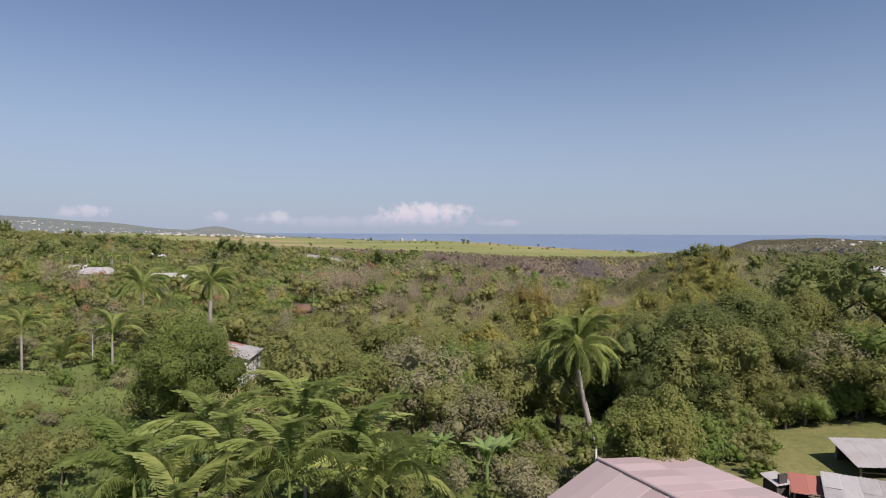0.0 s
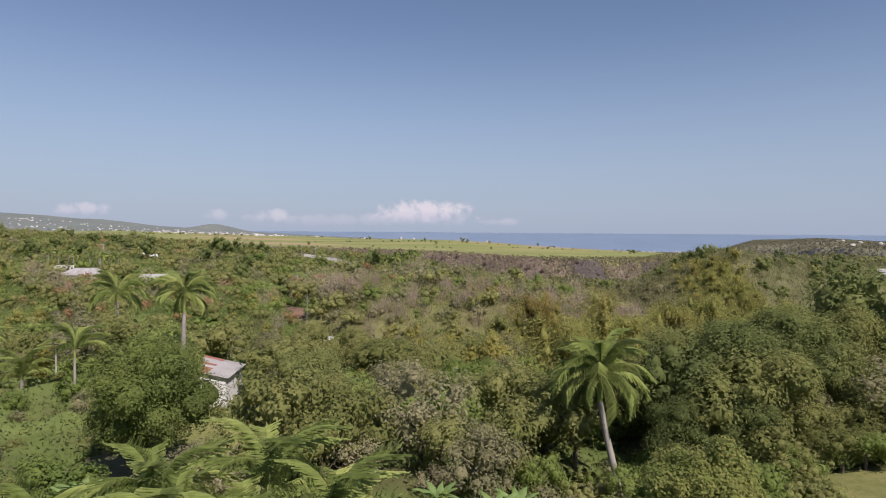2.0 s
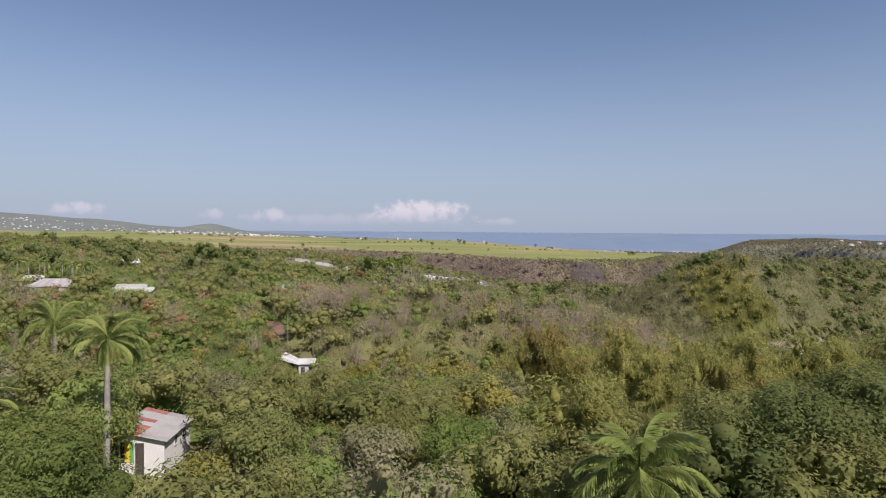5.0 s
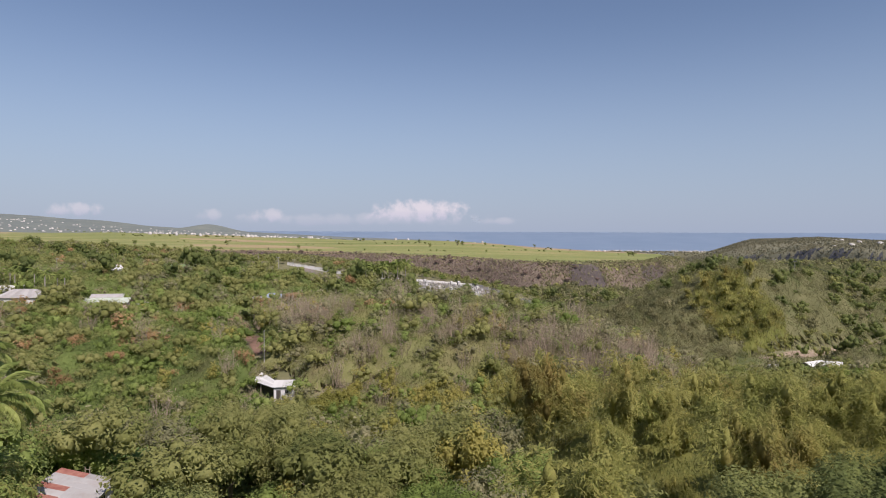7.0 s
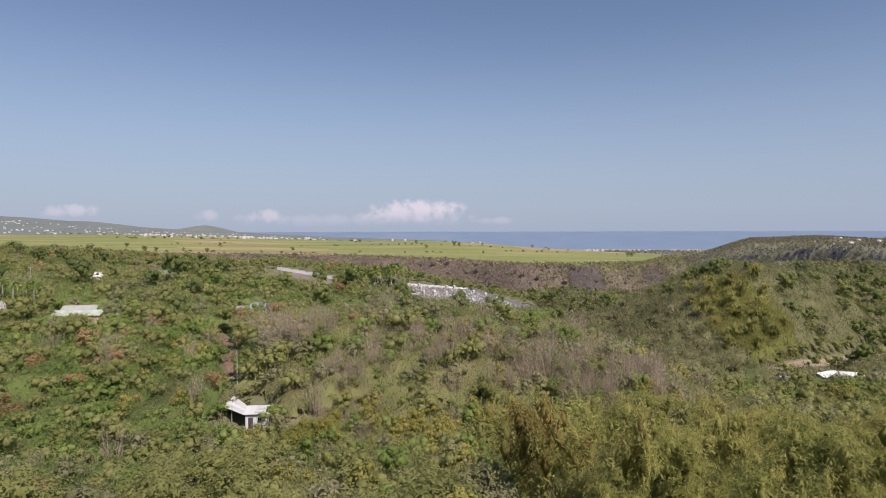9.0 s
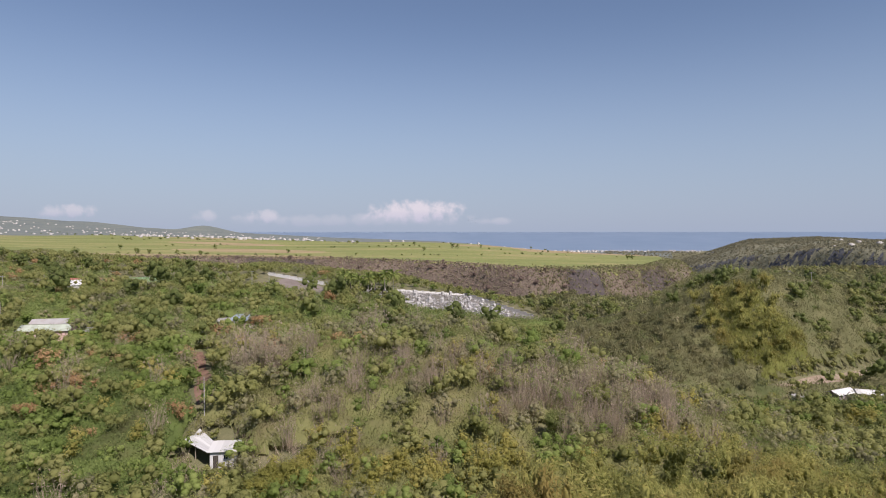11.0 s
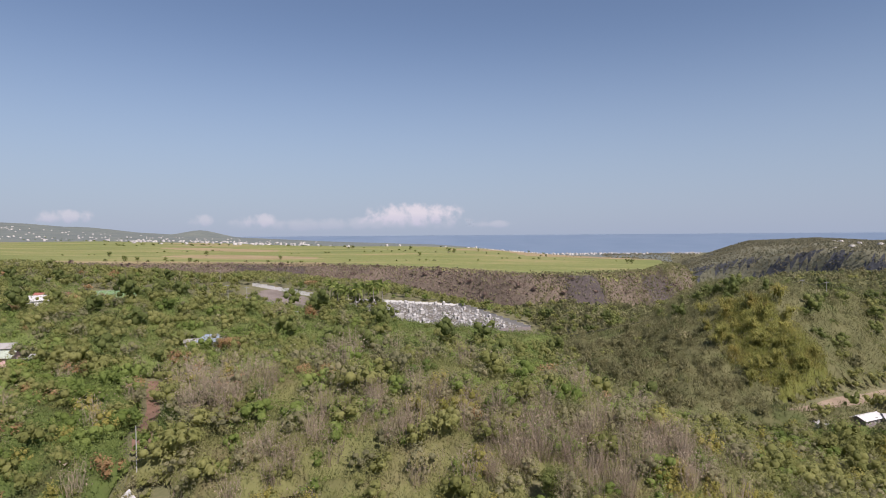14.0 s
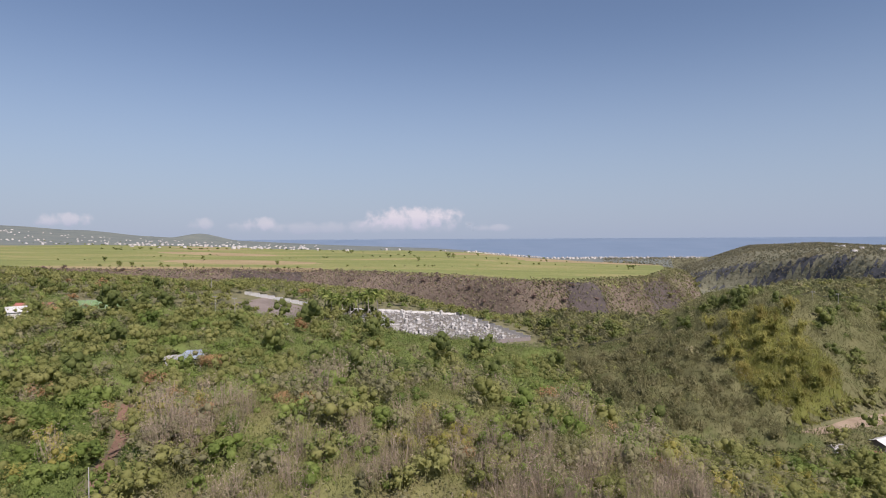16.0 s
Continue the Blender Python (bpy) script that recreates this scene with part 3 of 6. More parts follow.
def scatter(y0, y1, step, lod, near_until, rng, size=1.0):
    ys = np.arange(y0, y1, step)
    for yi in ys:
        half = 0.74 * (yi - 2) + 8
        xs = np.arange(-half, half, step)
        x = xs + rng.uniform(-.45, .45, len(xs)) * step
        y = yi + rng.uniform(-.45, .45, len(xs)) * step
        ok = open_at(x, y)
        ok &= ~((y > 330) & (x > 100)) & ~((bell(x, y, 15, 222, 40, 10) > 0.6))
        z = height(x, y)
        n = wobble(x, y, 13)
        for xx, yy, zz, nn, good in zip(x, y, z, n, ok):
            r, k, turn = rng.random(), int(rng.integers(3)), rng.uniform(0, 6.283)
            s, tall = size * rng.uniform(0.78, 1.22), rng.uniform(0.85, 1.2)
            s *= float(np.interp(yy, [40, 52, 60, 96, 104, 116, 145, 165, 200, 240, 290, 330], [0.8, 1.0, 1.5, 1.5, 1.25, 1.05, 0.95, 1.2, 1.3, 1.4, 1.5, 1.3]))
            s *= 0.62 if yy < 96 and rng.random() < 0.3 else 1.0
            s *= 0.78 if xx > 52 and yy > 222 else 1.0
            s *= 0.45 if xx < -28 - 0.12 * (yy - 48) and 46 < yy < 84 else 1.0
            s *= 0.73 if 74 < yy < 125 and kind_east(xx, yy) else 1.0
            s *= 0.7 if 285 < yy < 375 and -12 < xx < 70 or 345 < yy < 375 and -60 < xx < 70 else 1.0
            if not good:
                continue
            kind = pick_species(xx, yy, r, nn)
            if kind == "bamboo" and yy < 140 and k and rng.random() < .5:
                continue
            if yy > 102 and kind not in ("bamboo", "dry", "conifer") and rng.random() < (.12 if yy < 345 else .1):
                continue
            if yy < near_until:
                plant(kind, k, Matrix.Translation((xx, yy, zz)) @ Matrix.Rotation(turn, 4, "Z") @ Matrix.Diagonal((s, s, s * tall, 1)))
            else:
                gather(kind, lod, k, xx, yy, zz, turn, s, tall)


# ---------------------------------------------------------------- building materials
def roof_metal(name, base, stain, amount=0.5, rough=0.55, scale=0.6):
    m, nt, b = blank(name, rough, 0.0, 0.4)
    big = noise_tex(nt, scale, 5, 0.65)
    fine = noise_tex(nt, 6, 3, 0.6, "Object", (1, 0.2, 1))
    oi = nt.nodes.new("ShaderNodeObjectInfo")
    f = math_node(nt, "ADD", math_node(nt, "MULTIPLY", big, 0.7), math_node(nt, "MULTIPLY", fine, 0.3))
    col = ramp(nt, f, [(1 - amount - 0.12, base), (1 - amount + 0.16, stain)])
    shade = math_node(nt, "ADD", 0.84, math_node(nt, "MULTIPLY", oi.outputs["Random"], 0.26))
    nt.links.new(mix_col(nt, 1.0, col, shade, "MULTIPLY"), b.inputs["Base Color"])
    bump(nt, b, fine, 0.2, 0.02)
    return m


PINK_ROOF = roof_metal("faded_pink_paint", (0.36, 0.265, 0.265), (0.33, 0.27, 0.265), 0.5, 0.6, 0.35)
GREY_PINK = roof_metal("greyed_pink_paint", (0.32, 0.26, 0.255), (0.37, 0.22, 0.22), 0.35, 0.6, 0.35)
RUST_ROOF = roof_metal("rusted_red_sheet", (0.21, 0.07, 0.055), (0.33, 0.16, 0.12), 0.5, 0.75, 0.8)
GREY_ROOF = roof_metal("weathered_grey_sheet", (0.31, 0.30, 0.295), (0.24, 0.20, 0.18), 0.42, 0.5, 0.5)
WHITE_ROOF = roof_metal("white_sheet", (0.48, 0.475, 0.47), (0.38, 0.36, 0.34), 0.3, 0.5, 0.5)
BLUE_ROOF = roof_metal("blue_grey_sheet", (0.22, 0.26, 0.32), (0.30, 0.33, 0.38), 0.4, 0.5, 0.3)
GREEN_ROOF = roof_metal("grey_green_sheet", (0.36, 0.40, 0.33), (0.28, 0.29, 0.25), 0.4, 0.6, 0.3)
RED_ROOF = roof_metal("dull_red_sheet", (0.30, 0.11, 0.085), (0.24, 0.13, 0.10), 0.4, 0.65, 0.5)
PLASTER = surface("white_render", (0.48, 0.47, 0.46), (0.64, 0.63, 0.62), 0.5, 5, 0.85, 0, 0.15)
GREYWALL = surface("grey_render", (0.40, 0.40, 0.41), (0.55, 0.54, 0.55), 0.5, 5, 0.9, 0, 0.2)
PINKWALL = surface("pink_render", (0.52, 0.34, 0.32), (0.62, 0.42, 0.40), 0.5, 5, 0.9, 0, 0.15)
DARKWOOD = surface("dark_boards", (0.035, 0.030, 0.028), (0.085, 0.072, 0.062), 1.0, 9, 0.9, 0, 0.4, stretch=(6, 6, 0.6))
TIMBER = surface("grey_timber", (0.16, 0.13, 0.10), (0.30, 0.25, 0.20), 1.0, 9, 0.9, 0, 0.4)
CONCRETE = surface("concrete", (0.26, 0.25, 0.24), (0.42, 0.41, 0.39), 0.4, 4, 0.9, 0, 0.3)
STONEWALL = surface("dark_block_wall", (0.14, 0.12, 0.12), (0.26, 0.23, 0.22), 0.8, 4, 0.95, 0, 0.5)
TOMBWHITE = surface("white_tomb_tiles", (0.27, 0.26, 0.25), (0.52, 0.51, 0.50), 0.8, 6, 0.7, 0, 0.1)
TOMBGREY = surface("grey_tomb_stone", (0.12, 0.112, 0.11), (0.27, 0.255, 0.245), 0.8, 6, 0.8, 0, 0.2)
NETTING = surface("green_shade_net", (0.10, 0.17, 0.08), (0.17, 0.25, 0.12), 0.3, 3, 0.9, 0, 0.1)
YELLOWPAINT = surface("yellow_paint", (0.55, 0.38, 0.03), (0.66, 0.48, 0.05), 0.8, 6, 0.7, 0, 0.1)
GREENPAINT = surface("green_paint", (0.10, 0.26, 0.07), (0.14, 0.33, 0.10), 0.8, 6, 0.7, 0, 0.1)
BLACKPAINT = surface("black_paint", (0.012, 0.012, 0.012), (0.03, 0.03, 0.03), 0.8, 6, 0.6, 0, 0.1)
STEEL = surface("galvanised_steel", (0.32, 0.33, 0.34), (0.46, 0.47, 0.48), 1.0, 8, 0.5, 0.6, 0.1)
WIRE = surface("cable_black", (0.03, 0.03, 0.03), (0.06, 0.06, 0.06), 1.0, 8, 0.6, 0, 0.1)
m, nt, b = blank("dark_window_glass", 0.08, 0, 0.6)
b.inputs["Base Color"].default_value = (0.02, 0.025, 0.03, 1)
GLASS = m


def at(x, y, z, yaw=0.0):
    return Matrix.Translation((x, y, z)) @ Matrix.Rotation(radians(yaw), 4, "Z")


def sheet(p00, p10, p11, p01, ribs=5, lift=0.035, thick=0.012):
    """One corrugated sheet over four corners (u: p00 to p10 across the ribs)."""
    p00, p10, p11, p01 = (np.array(p, float) for p in (p00, p10, p11, p01))
    n = unit(np.cross(p10 - p00, p01 - p00))
    if n[2] < 0:
        n = -n
    u = np.linspace(0, 1, 2 * ribs + 1)
    wave = (np.arange(len(u)) % 2) * lift
    lo = p00 + (p10 - p00) * u[:, None] + n * wave[:, None]
    hi = p01 + (p11 - p01) * u[:, None] + n * wave[:, None]
    k = len(u)
    v = np.concatenate([lo, hi])
    t = [(i, i + 1, k + i + 1) for i in range(k - 1)] + [(i, k + i + 1, k + i) for i in range(k - 1)]
    return v, t


def sheet_roof(parent, p00, p10, p11, p01, nu, nv, mats, rng, ribs=5, curve=0.0, name="roof_sheet"):
    """Overlapping sheets laid in nv courses of nu over a four-cornered slope. p00-p10: lower edge. curve: sag in the middle."""
    p00, p10, p11, p01 = (np.array(p, float) for p in (p00, p10, p11, p01))

    def pt(u, v):
        q = (p00 * (1 - u) + p10 * u) * (1 - v) + (p01 * (1 - u) + p11 * u) * v
        q[2] -= curve * 4 * u * (1 - u)
        return q

    for j in range(nv):
        for i in range(nu):
            up = np.array([0, 0, 0.016 * ((i + j) % 2) + 0.012 * j + rng.uniform(0, 0.01)])
            a, b_ = i / nu, (i + 1.06) / nu
            c, d = max(0, (j - 0.06) / nv), (j + 1) / nv
            v, t = sheet(pt(a, c) + up, pt(b_, c) + up, pt(b_, d) + up, pt(a, d) + up, ribs)
            mesh_part(name, mesh_of(name, v, t, mats[int(rng.integers(len(mats)))]), parent)


def window(parent, cx, y, cz, w=0.9, h=1.0, face=-1, axis="y", frame_mat=None):
    """A framed dark window on a wall plane; face: which way it looks along the axis."""
    o = 0.03 * face

    def bx(a0, a1, z0, z1, d0, d1):
        lo, hi = min(y + d0, y + d1), max(y + d0, y + d1)
        return ((a0, lo, z0), (a1, hi, z1)) if axis == "y" else ((lo, a0, z0), (hi, a1, z1))

    x0, x1, z0, z1 = cx - w / 2, cx + w / 2, cz - h / 2, cz + h / 2
    fr = part("window", box_bm(bx(x0, x1, z1 - .06, z1, 0, 2 * o), bx(x0, x1, z0, z0 + .06, 0, 2.6 * o), bx(x0, x0 + .06, z0 + .06, z1 - .06, 0, 2 * o),
                               bx(x1 - .06, x1, z0 + .06, z1 - .06, 0, 2 * o), bx(cx - .025, cx + .025, z0 + .06, z1 - .06, 0, 1.6 * o)), frame_mat or PLASTER, parent)
    part("pane", box_bm(bx(x0 + .06, x1 - .06, z0 + .06, z1 - .06, 0.1 * o, 0.9 * o)), GLASS, fr)


def walls(parent, w, d, h, mat, base=-1.0, thick=0.18, door=None):
    """Four walls as separate parts; door: (x, width) an opening in the front (-y)."""
    x, y = w / 2, d / 2
    if door:
        dx, dw = door
        part("front_wall", box_bm(((-x, -y, base), (dx - dw / 2, -y + thick, h)), ((dx + dw / 2, -y, base), (x, -y + thick, h)), ((dx - dw / 2, -y, 2.05), (dx + dw / 2, -y + thick, h))), mat, parent)
        part("door", box_bm(((dx - dw / 2, -y + .08, base), (dx + dw / 2, -y + .13, 2.05)), ((dx + dw / 2 - .14, -y + .03, 1.0), (dx + dw / 2 - .08, -y + .08, 1.12))), DARKWOOD, parent, "dark wooden door")
    else:
        part("front_wall", box_bm(((-x, -y, base), (x, -y + thick, h))), mat, parent)
    part("back_wall", box_bm(((-x, y - thick, base), (x, y, h))), mat, parent)
    part("side_wall", box_bm(((-x, -y + thick, base), (-x + thick, y - thick, h))), mat, parent)
    part("side_wall", box_bm(((x - thick, -y + thick, base), (x, y - thick, h))), mat, parent)


def gable_house(x, y, yaw, w, d, h, rise, wall, roof, label, rng, z=None, hip=0.0, over=0.45, ribs=3, sheets=(6, 1), windows=2, name="house"):
    z = ground_z(x, y) if z is None else z
    ob = thing(name, label, "house")
    ob.matrix_basis = at(x, y, z, yaw)
    walls(ob, w, d, h, wall, door=(w * 0.12, 0.9))
    X, Y, hx = w / 2 + over, d / 2 + over, (w / 2 + over) * (1 - hip)
    e = h - over * rise / (d / 2)
    top = h + rise
    sheet_roof(ob, (-X, -Y, e), (X, -Y, e), (hx, 0, top), (-hx, 0, top), sheets[0], sheets[1], roof, rng, ribs)
    sheet_roof(ob, (X, Y, e), (-X, Y, e), (-hx, 0, top), (hx, 0, top), sheets[0], sheets[1], roof, rng, ribs)
    if hip > 0:
        for s in (-1, 1):
            v, t = sheet((s * X, -Y * s, e), (s * X, Y * s, e), (s * hx, 0.02, top), (s * hx, -0.02, top), 6)
            mesh_part("roof_end", mesh_of("roof_end", v, t, roof[0]), ob)
    else:
        for s in (-1, 1):
            bm = bmesh.new()
            a = [bm.verts.new((s * (w / 2) - k * s * 0.15, yy, zz)) for k in (0, 1) for yy, zz in ((-d / 2, h), (d / 2, h), (0, h + rise * 0.97))]
            bm.faces.new(a[:3])
            bm.faces.new(a[3:])
            for i in range(3):
                bm.faces.new((a[i], a[(i + 1) % 3], a[3 + (i + 1) % 3], a[3 + i]))
            part("gable", bm, wall, ob)
    v, t = tube([(-hx, 0, top + .03), (hx, 0, top + .03)], [.09, .09], 6)
    mesh_part("ridge_cap", mesh_of("ridge_cap", v, t, roof[0]), ob)
    for k in range(windows):
        window(ob, -w / 2 + w * (k + 0.5) / (windows + 0.6) - 0.2, -d / 2, 1.35, 0.9, 0.95)
    window(ob, 0.2, w / 2, 1.4, 0.9, 0.9, 1, "x")
    return ob


hr = np.random.default_rng(11)

# ---- the pink-roofed house under the start of the flight
A = np.array([10.3, 39.7, 10.0])
along, side = np.array([0.44, -0.90, 0.0]), np.array([0.90, 0.44, 0.0])
near_end = A + along * 13.0
house = thing("house", "single-storey house with a faded pink sheet-metal roof", "house")
low_r, low_l = side * 6.7 + np.array([0, 0, -0.86]), -side * 4.8 + np.array([0, 0, -2.1])
sheet_roof(house, near_end + low_r, A + low_r, A, near_end, 13, 2, [PINK_ROOF], hr, 6)
sheet_roof(house, A + low_l, near_end + low_l, near_end, A, 13, 1, [GREY_PINK], hr, 6)
v, t = tube([A + np.array([0, 0, .05]), near_end + np.array([0, 0, .05])], [.12, .12], 6)
mesh_part("ridge_cap", mesh_of("ridge_cap", v, t, GREY_PINK, True), house, "greyed ridge capping")
v, t = tube([A + np.array([-.1, .1, -.1]), A + np.array([-.1, .1, .55])], [.06, .06], 8)
mesh_part("vent_pipe", mesh_of("vent_pipe", v, t, PLASTER), house, "short white vent pipe")
for s0, s1, in ((low_r * 0.93, low_l * 0.9),):
    for name, a0, b0 in (("gable_wall", A + along * .5, 0), ("gable_wall", near_end - along * .5, 0)):
        bm = bmesh.new()
        up = [a0 + s1, a0 + np.array([0, 0, -.06]), a0 + s0]
        pts = [up[0] - (0, 0, .1), up[1], up[2] - (0, 0, .1), np.array([*up[2][:2], 2.5]), np.array([*up[0][:2], 2.5])]
        f1 = [bm.verts.new(p) for p in pts]
        f2 = [bm.verts.new(p + along * .2) for p in pts]
        bm.faces.new(f1)
        bm.faces.new(f2)
        for i in range(5):
            bm.faces.new((f1[i], f1[(i + 1) % 5], f2[(i + 1) % 5], f2[i]))
        part(name, bm, PINKWALL, house)
    for sv in (s0, s1):
        bm = bmesh.new()
        p, q = A + along * .7 + sv, near_end - along * .5 + sv
        vs = []
        for off in (side * 0, -side * np.sign(np.dot(sv, side)) * .2):
            vs += [bm.verts.new((*(p + off)[:2], p[2] - .12)), bm.verts.new((*(q + off)[:2], q[2] - .12)), bm.verts.new((*(q + off)[:2], 2.5)), bm.verts.new((*(p + off)[:2], 2.5))]
        for f in ((0, 1, 2, 3), (7, 6, 5, 4), (0, 4, 5, 1), (1, 5, 6, 2), (2, 6, 7, 3), (3, 7, 4, 0)):
            bm.faces.new([vs[i] for i in f])
        part("side_wall", bm, PINKWALL, house)
CLEARED += [(14, 36, 9, 9)]

# ---- sheds beside the lawn
shed = thing("open_shed", "long open shed of dark boards under a weathered grey roof", "shed")
shed.matrix_basis = at(33.1, 46.0, ground_z(33.1, 46.0) - 1.2, -10)
for px in (-4.4, -1.5, 1.5, 4.4):
    for py in (-1.7, 1.7):
        part("post", box_bm(((px - .06, py - .06, -.6), (px + .06, py + .06, 1.8 + .12 * py))), TIMBER, shed)
part("back_wall", box_bm(((-4.4, 1.55, -.5), (4.4, 1.62, 1.95))), DARKWOOD, shed)
part("front_wall", box_bm(((-2.6, -1.65, -.5), (4.4, -1.6, 1.55))), DARKWOOD, shed)
part("side_wall", box_bm(((-2.62, -1.6, -.5), (-2.56, 1.5, 1.7))), DARKWOOD, shed)
for k in range(3):
    part("rail", box_bm(((-4.4, -1.74, .3 + .4 * k), (-2.7, -1.68, .38 + .4 * k))), TIMBER, shed)
sheet_roof(shed, (-4.8, -2.2, 1.6), (4.9, -2.2, 1.6), (4.9, 2.1, 2.1), (-4.8, 2.1, 2.1), 9, 1, [GREY_ROOF], hr, 4, -0.12)

hut = thing("privy_hut", "narrow dark wooden hut with a tilted grey lid roof", "hut")
hut.matrix_basis = at(21.6, 42.4, ground_z(21.6, 42.4), 18)
walls(hut, 0.95, 1.0, 1.5, DARKWOOD, -.5, .06, (0.0, 0.6))
sheet_roof(hut, (-.6, -.65, 1.45), (.6, -.65, 1.45), (.6, .65, 1.75), (-.6, .65, 1.75), 1, 1, [GREY_ROOF], hr, 4)

lean = thing("lean_to", "lean-to with a rusty red roof on bare poles", "shed")
lean.matrix_basis = at(23.4, 41.6, ground_z(23.4, 41.6), -24)
for px in (-1.1, 1.1):
    for py in (-.8, .8):
        part("post", box_bm(((px - .05, py - .05, -.6), (px + .05, py + .05, 1.25 + .2 * py))), TIMBER, lean)
sheet_roof(lean, (-1.3, -1.05, 1.1), (1.3, -1.05, 1.1), (1.3, 1.05, 1.55), (-1.3, 1.05, 1.55), 3, 1, [RED_ROOF], hr, 4)
part("side_wall", box_bm(((-1.1, .76, -.5), (1.1, .8, 1.3))), DARKWOOD, lean)

byre = thing("low_shed", "low shed with a patched pale grey sheet roof", "shed")
byre.matrix_basis = at(25.9, 39.6, ground_z(25.9, 39.6), -27)
walls(byre, 5.0, 3.0, 1.2, DARKWOOD, -.6, .08)
sheet_roof(byre, (-2.8, -1.8, 1.15), (2.8, -1.8, 1.15), (2.8, 1.8, 1.6), (-2.8, 1.8, 1.6), 6, 2, [GREY_ROOF], hr, 4)
for k in range(5):
    part("loose_pole", box_bm(((-3.6 + .02 * k, -1.9 + .3 * k, .9 + .03 * k), (-1.0 + .3 * k, -1.84 + .3 * k, .96 + .03 * k))), TIMBER, byre)
CLEARED += [(30.5, 49.5, 8.5, 6.5), (24, 42, 6, 6), (36, 44, 6, 5), (22, 50, 4, 4)]

# ---- the cabin with the rust-streaked roof
cab_z = 5.1
cabin = thing("cabin", "small white cabin with a rust-streaked mono-pitch roof", "house")
cabin.matrix_basis = at(-24.2, 82.4, cab_z, 3) @ Matrix.Scale(.94, 4)
walls(cabin, 4.2, 6.8, 2.35, PLASTER, -1.5, .15, (-0.2, 0.85))
for x0, x1, mat, nm in ((-1.95, -1.55, BLACKPAINT, "black_stripe"), (-1.55, -1.1, YELLOWPAINT, "yellow_stripe"), (-1.1, -.72, GREENPAINT, "green_stripe")):
    part(nm, box_bm(((x0, -3.415, .2), (x1, -3.4, 2.15))), mat, cabin)
window(cabin, -0.6, 2.1, 1.4, 0.9, 0.9, 1, "x")
window(cabin, 1.6, 2.1, 1.4, 0.9, 0.9, 1, "x")
part("upper_wall", box_bm(((-2.1, -3.4, 2.35), (-1.92, 3.4, 3.25))), PLASTER, cabin)
for yy in (-3.4, 3.22):
    bm = bmesh.new()
    f1 = [bm.verts.new(p) for p in ((-2.1, yy, 2.35), (2.1, yy, 2.35), (-2.1, yy, 3.25))]
    f2 = [bm.verts.new((p.co.x, yy + .18, p.co.z)) for p in f1]
    bm.faces.new(f1)
    bm.faces.new(f2)
    for i in range(3):
        bm.faces.new((f1[i], f1[(i + 1) % 3], f2[(i + 1) % 3], f2[i]))
    part("gable", bm, PLASTER, cabin)
sheet_roof(cabin, (2.5, -3.8, 2.28), (2.5, 3.8, 2.28), (-.2, 3.8, 2.86), (-.2, -3.8, 2.86), 8, 1, [GREY_ROOF], hr, 5)
sheet_roof(cabin, (-.1, -3.8, 2.84), (-.1, 3.8, 2.84), (-2.5, 3.8, 3.4), (-2.5, -3.8, 3.4), 8, 1, [RUST_ROOF, GREY_ROOF, RUST_ROOF, RUST_ROOF], hr, 5)
CLEARED += [(-24, 82.4, 4.8, 5.4), (-20.6, 75.5, 3.0, 5.5)]
bowl = thing("satellite_dish", "small white satellite dish beside a cabin roof", "dish")
bowl.matrix_basis = at(-27.6, 79.2, 1.2)
v, t = tube([(0, 0, ground_z(-27.6, 79.2) - 1.4), (0, 0, 6.6)], [.04, .04], 6)
mesh_part("mast", mesh_of("mast", v, t, STEEL), bowl)
v, t = tube([(0, -.02, 6.6), (.0, -.06, 6.6), (.0, -.16, 6.62)], [.08, .3, .45], 14)
mesh_part("dish", mesh_of("dish", v, t, PLASTER, True), bowl)
ladder = thing("ladder", "pale wooden ladder leaning in the thicket", "ladder")
ladder.matrix_basis = at(-26.2, 88.6, ground_z(-26.2, 88.6) - .1)
for sx in (-.2, .2):
    part("rail", box_bm(((sx - .03, 0, 0), (sx + .03, .06, 3.6))), TIMBER, ladder)
for k in range(9):
    part("rung", box_bm(((-.17, .01, .3 + .38 * k), (.17, .05, .34 + .38 * k))), TIMBER, ladder)

# ---- the white-roofed block hut in the hollow
hz = -3.9
hut2 = thing("block_hut", "grey rendered hut with a sagging white sheet roof", "house")
hut2.matrix_basis = at(-25.0, 151.2, hz, 8)
walls(hut2, 3.7, 3.6, 2.55, GREYWALL, -1.2, .18, (-1.0, 0.8))
window(hut2, 0.5, -1.8, 1.75, 0.7, 0.7)
window(hut2, 0.0, 1.85, 1.6, 0.8, 0.8, 1, "x")
sheet_roof(hut2, (-2.2, -2.2, 2.66), (2.2, -2.2, 2.6), (2.2, 2.2, 2.95), (-2.2, 2.2, 3.0), 5, 1, [WHITE_ROOF], hr, 5)
sheet_roof(hut2, (-2.2, -2.1, 2.7), (-2.2, 2.2, 3.0), (-5.4, 7.1, 3.5), (-7.2, 3.6, 2.9), 6, 1, [WHITE_ROOF], hr, 5, 0.25)
for px, py in ((-6.8, 3.6), (-4.6, 1.0), (-5.2, 6.6), (-2.4, 2.6)):
    part("post", box_bm(((px - .07, py - .07, -1.3), (px + .07, py + .07, 2.85))), TIMBER, hut2)
part("porch_wall", box_bm(((-5.4, 5.4, -1.2), (-2.4, 5.5, 2.6))), GREYWALL, hut2)
part("porch_rail", box_bm(((-6.8, 3.55, .75), (-4.6, 3.62, .85)), ((-4.64, 1.0, .75), (-4.56, 3.6, .85))), TIMBER, hut2)
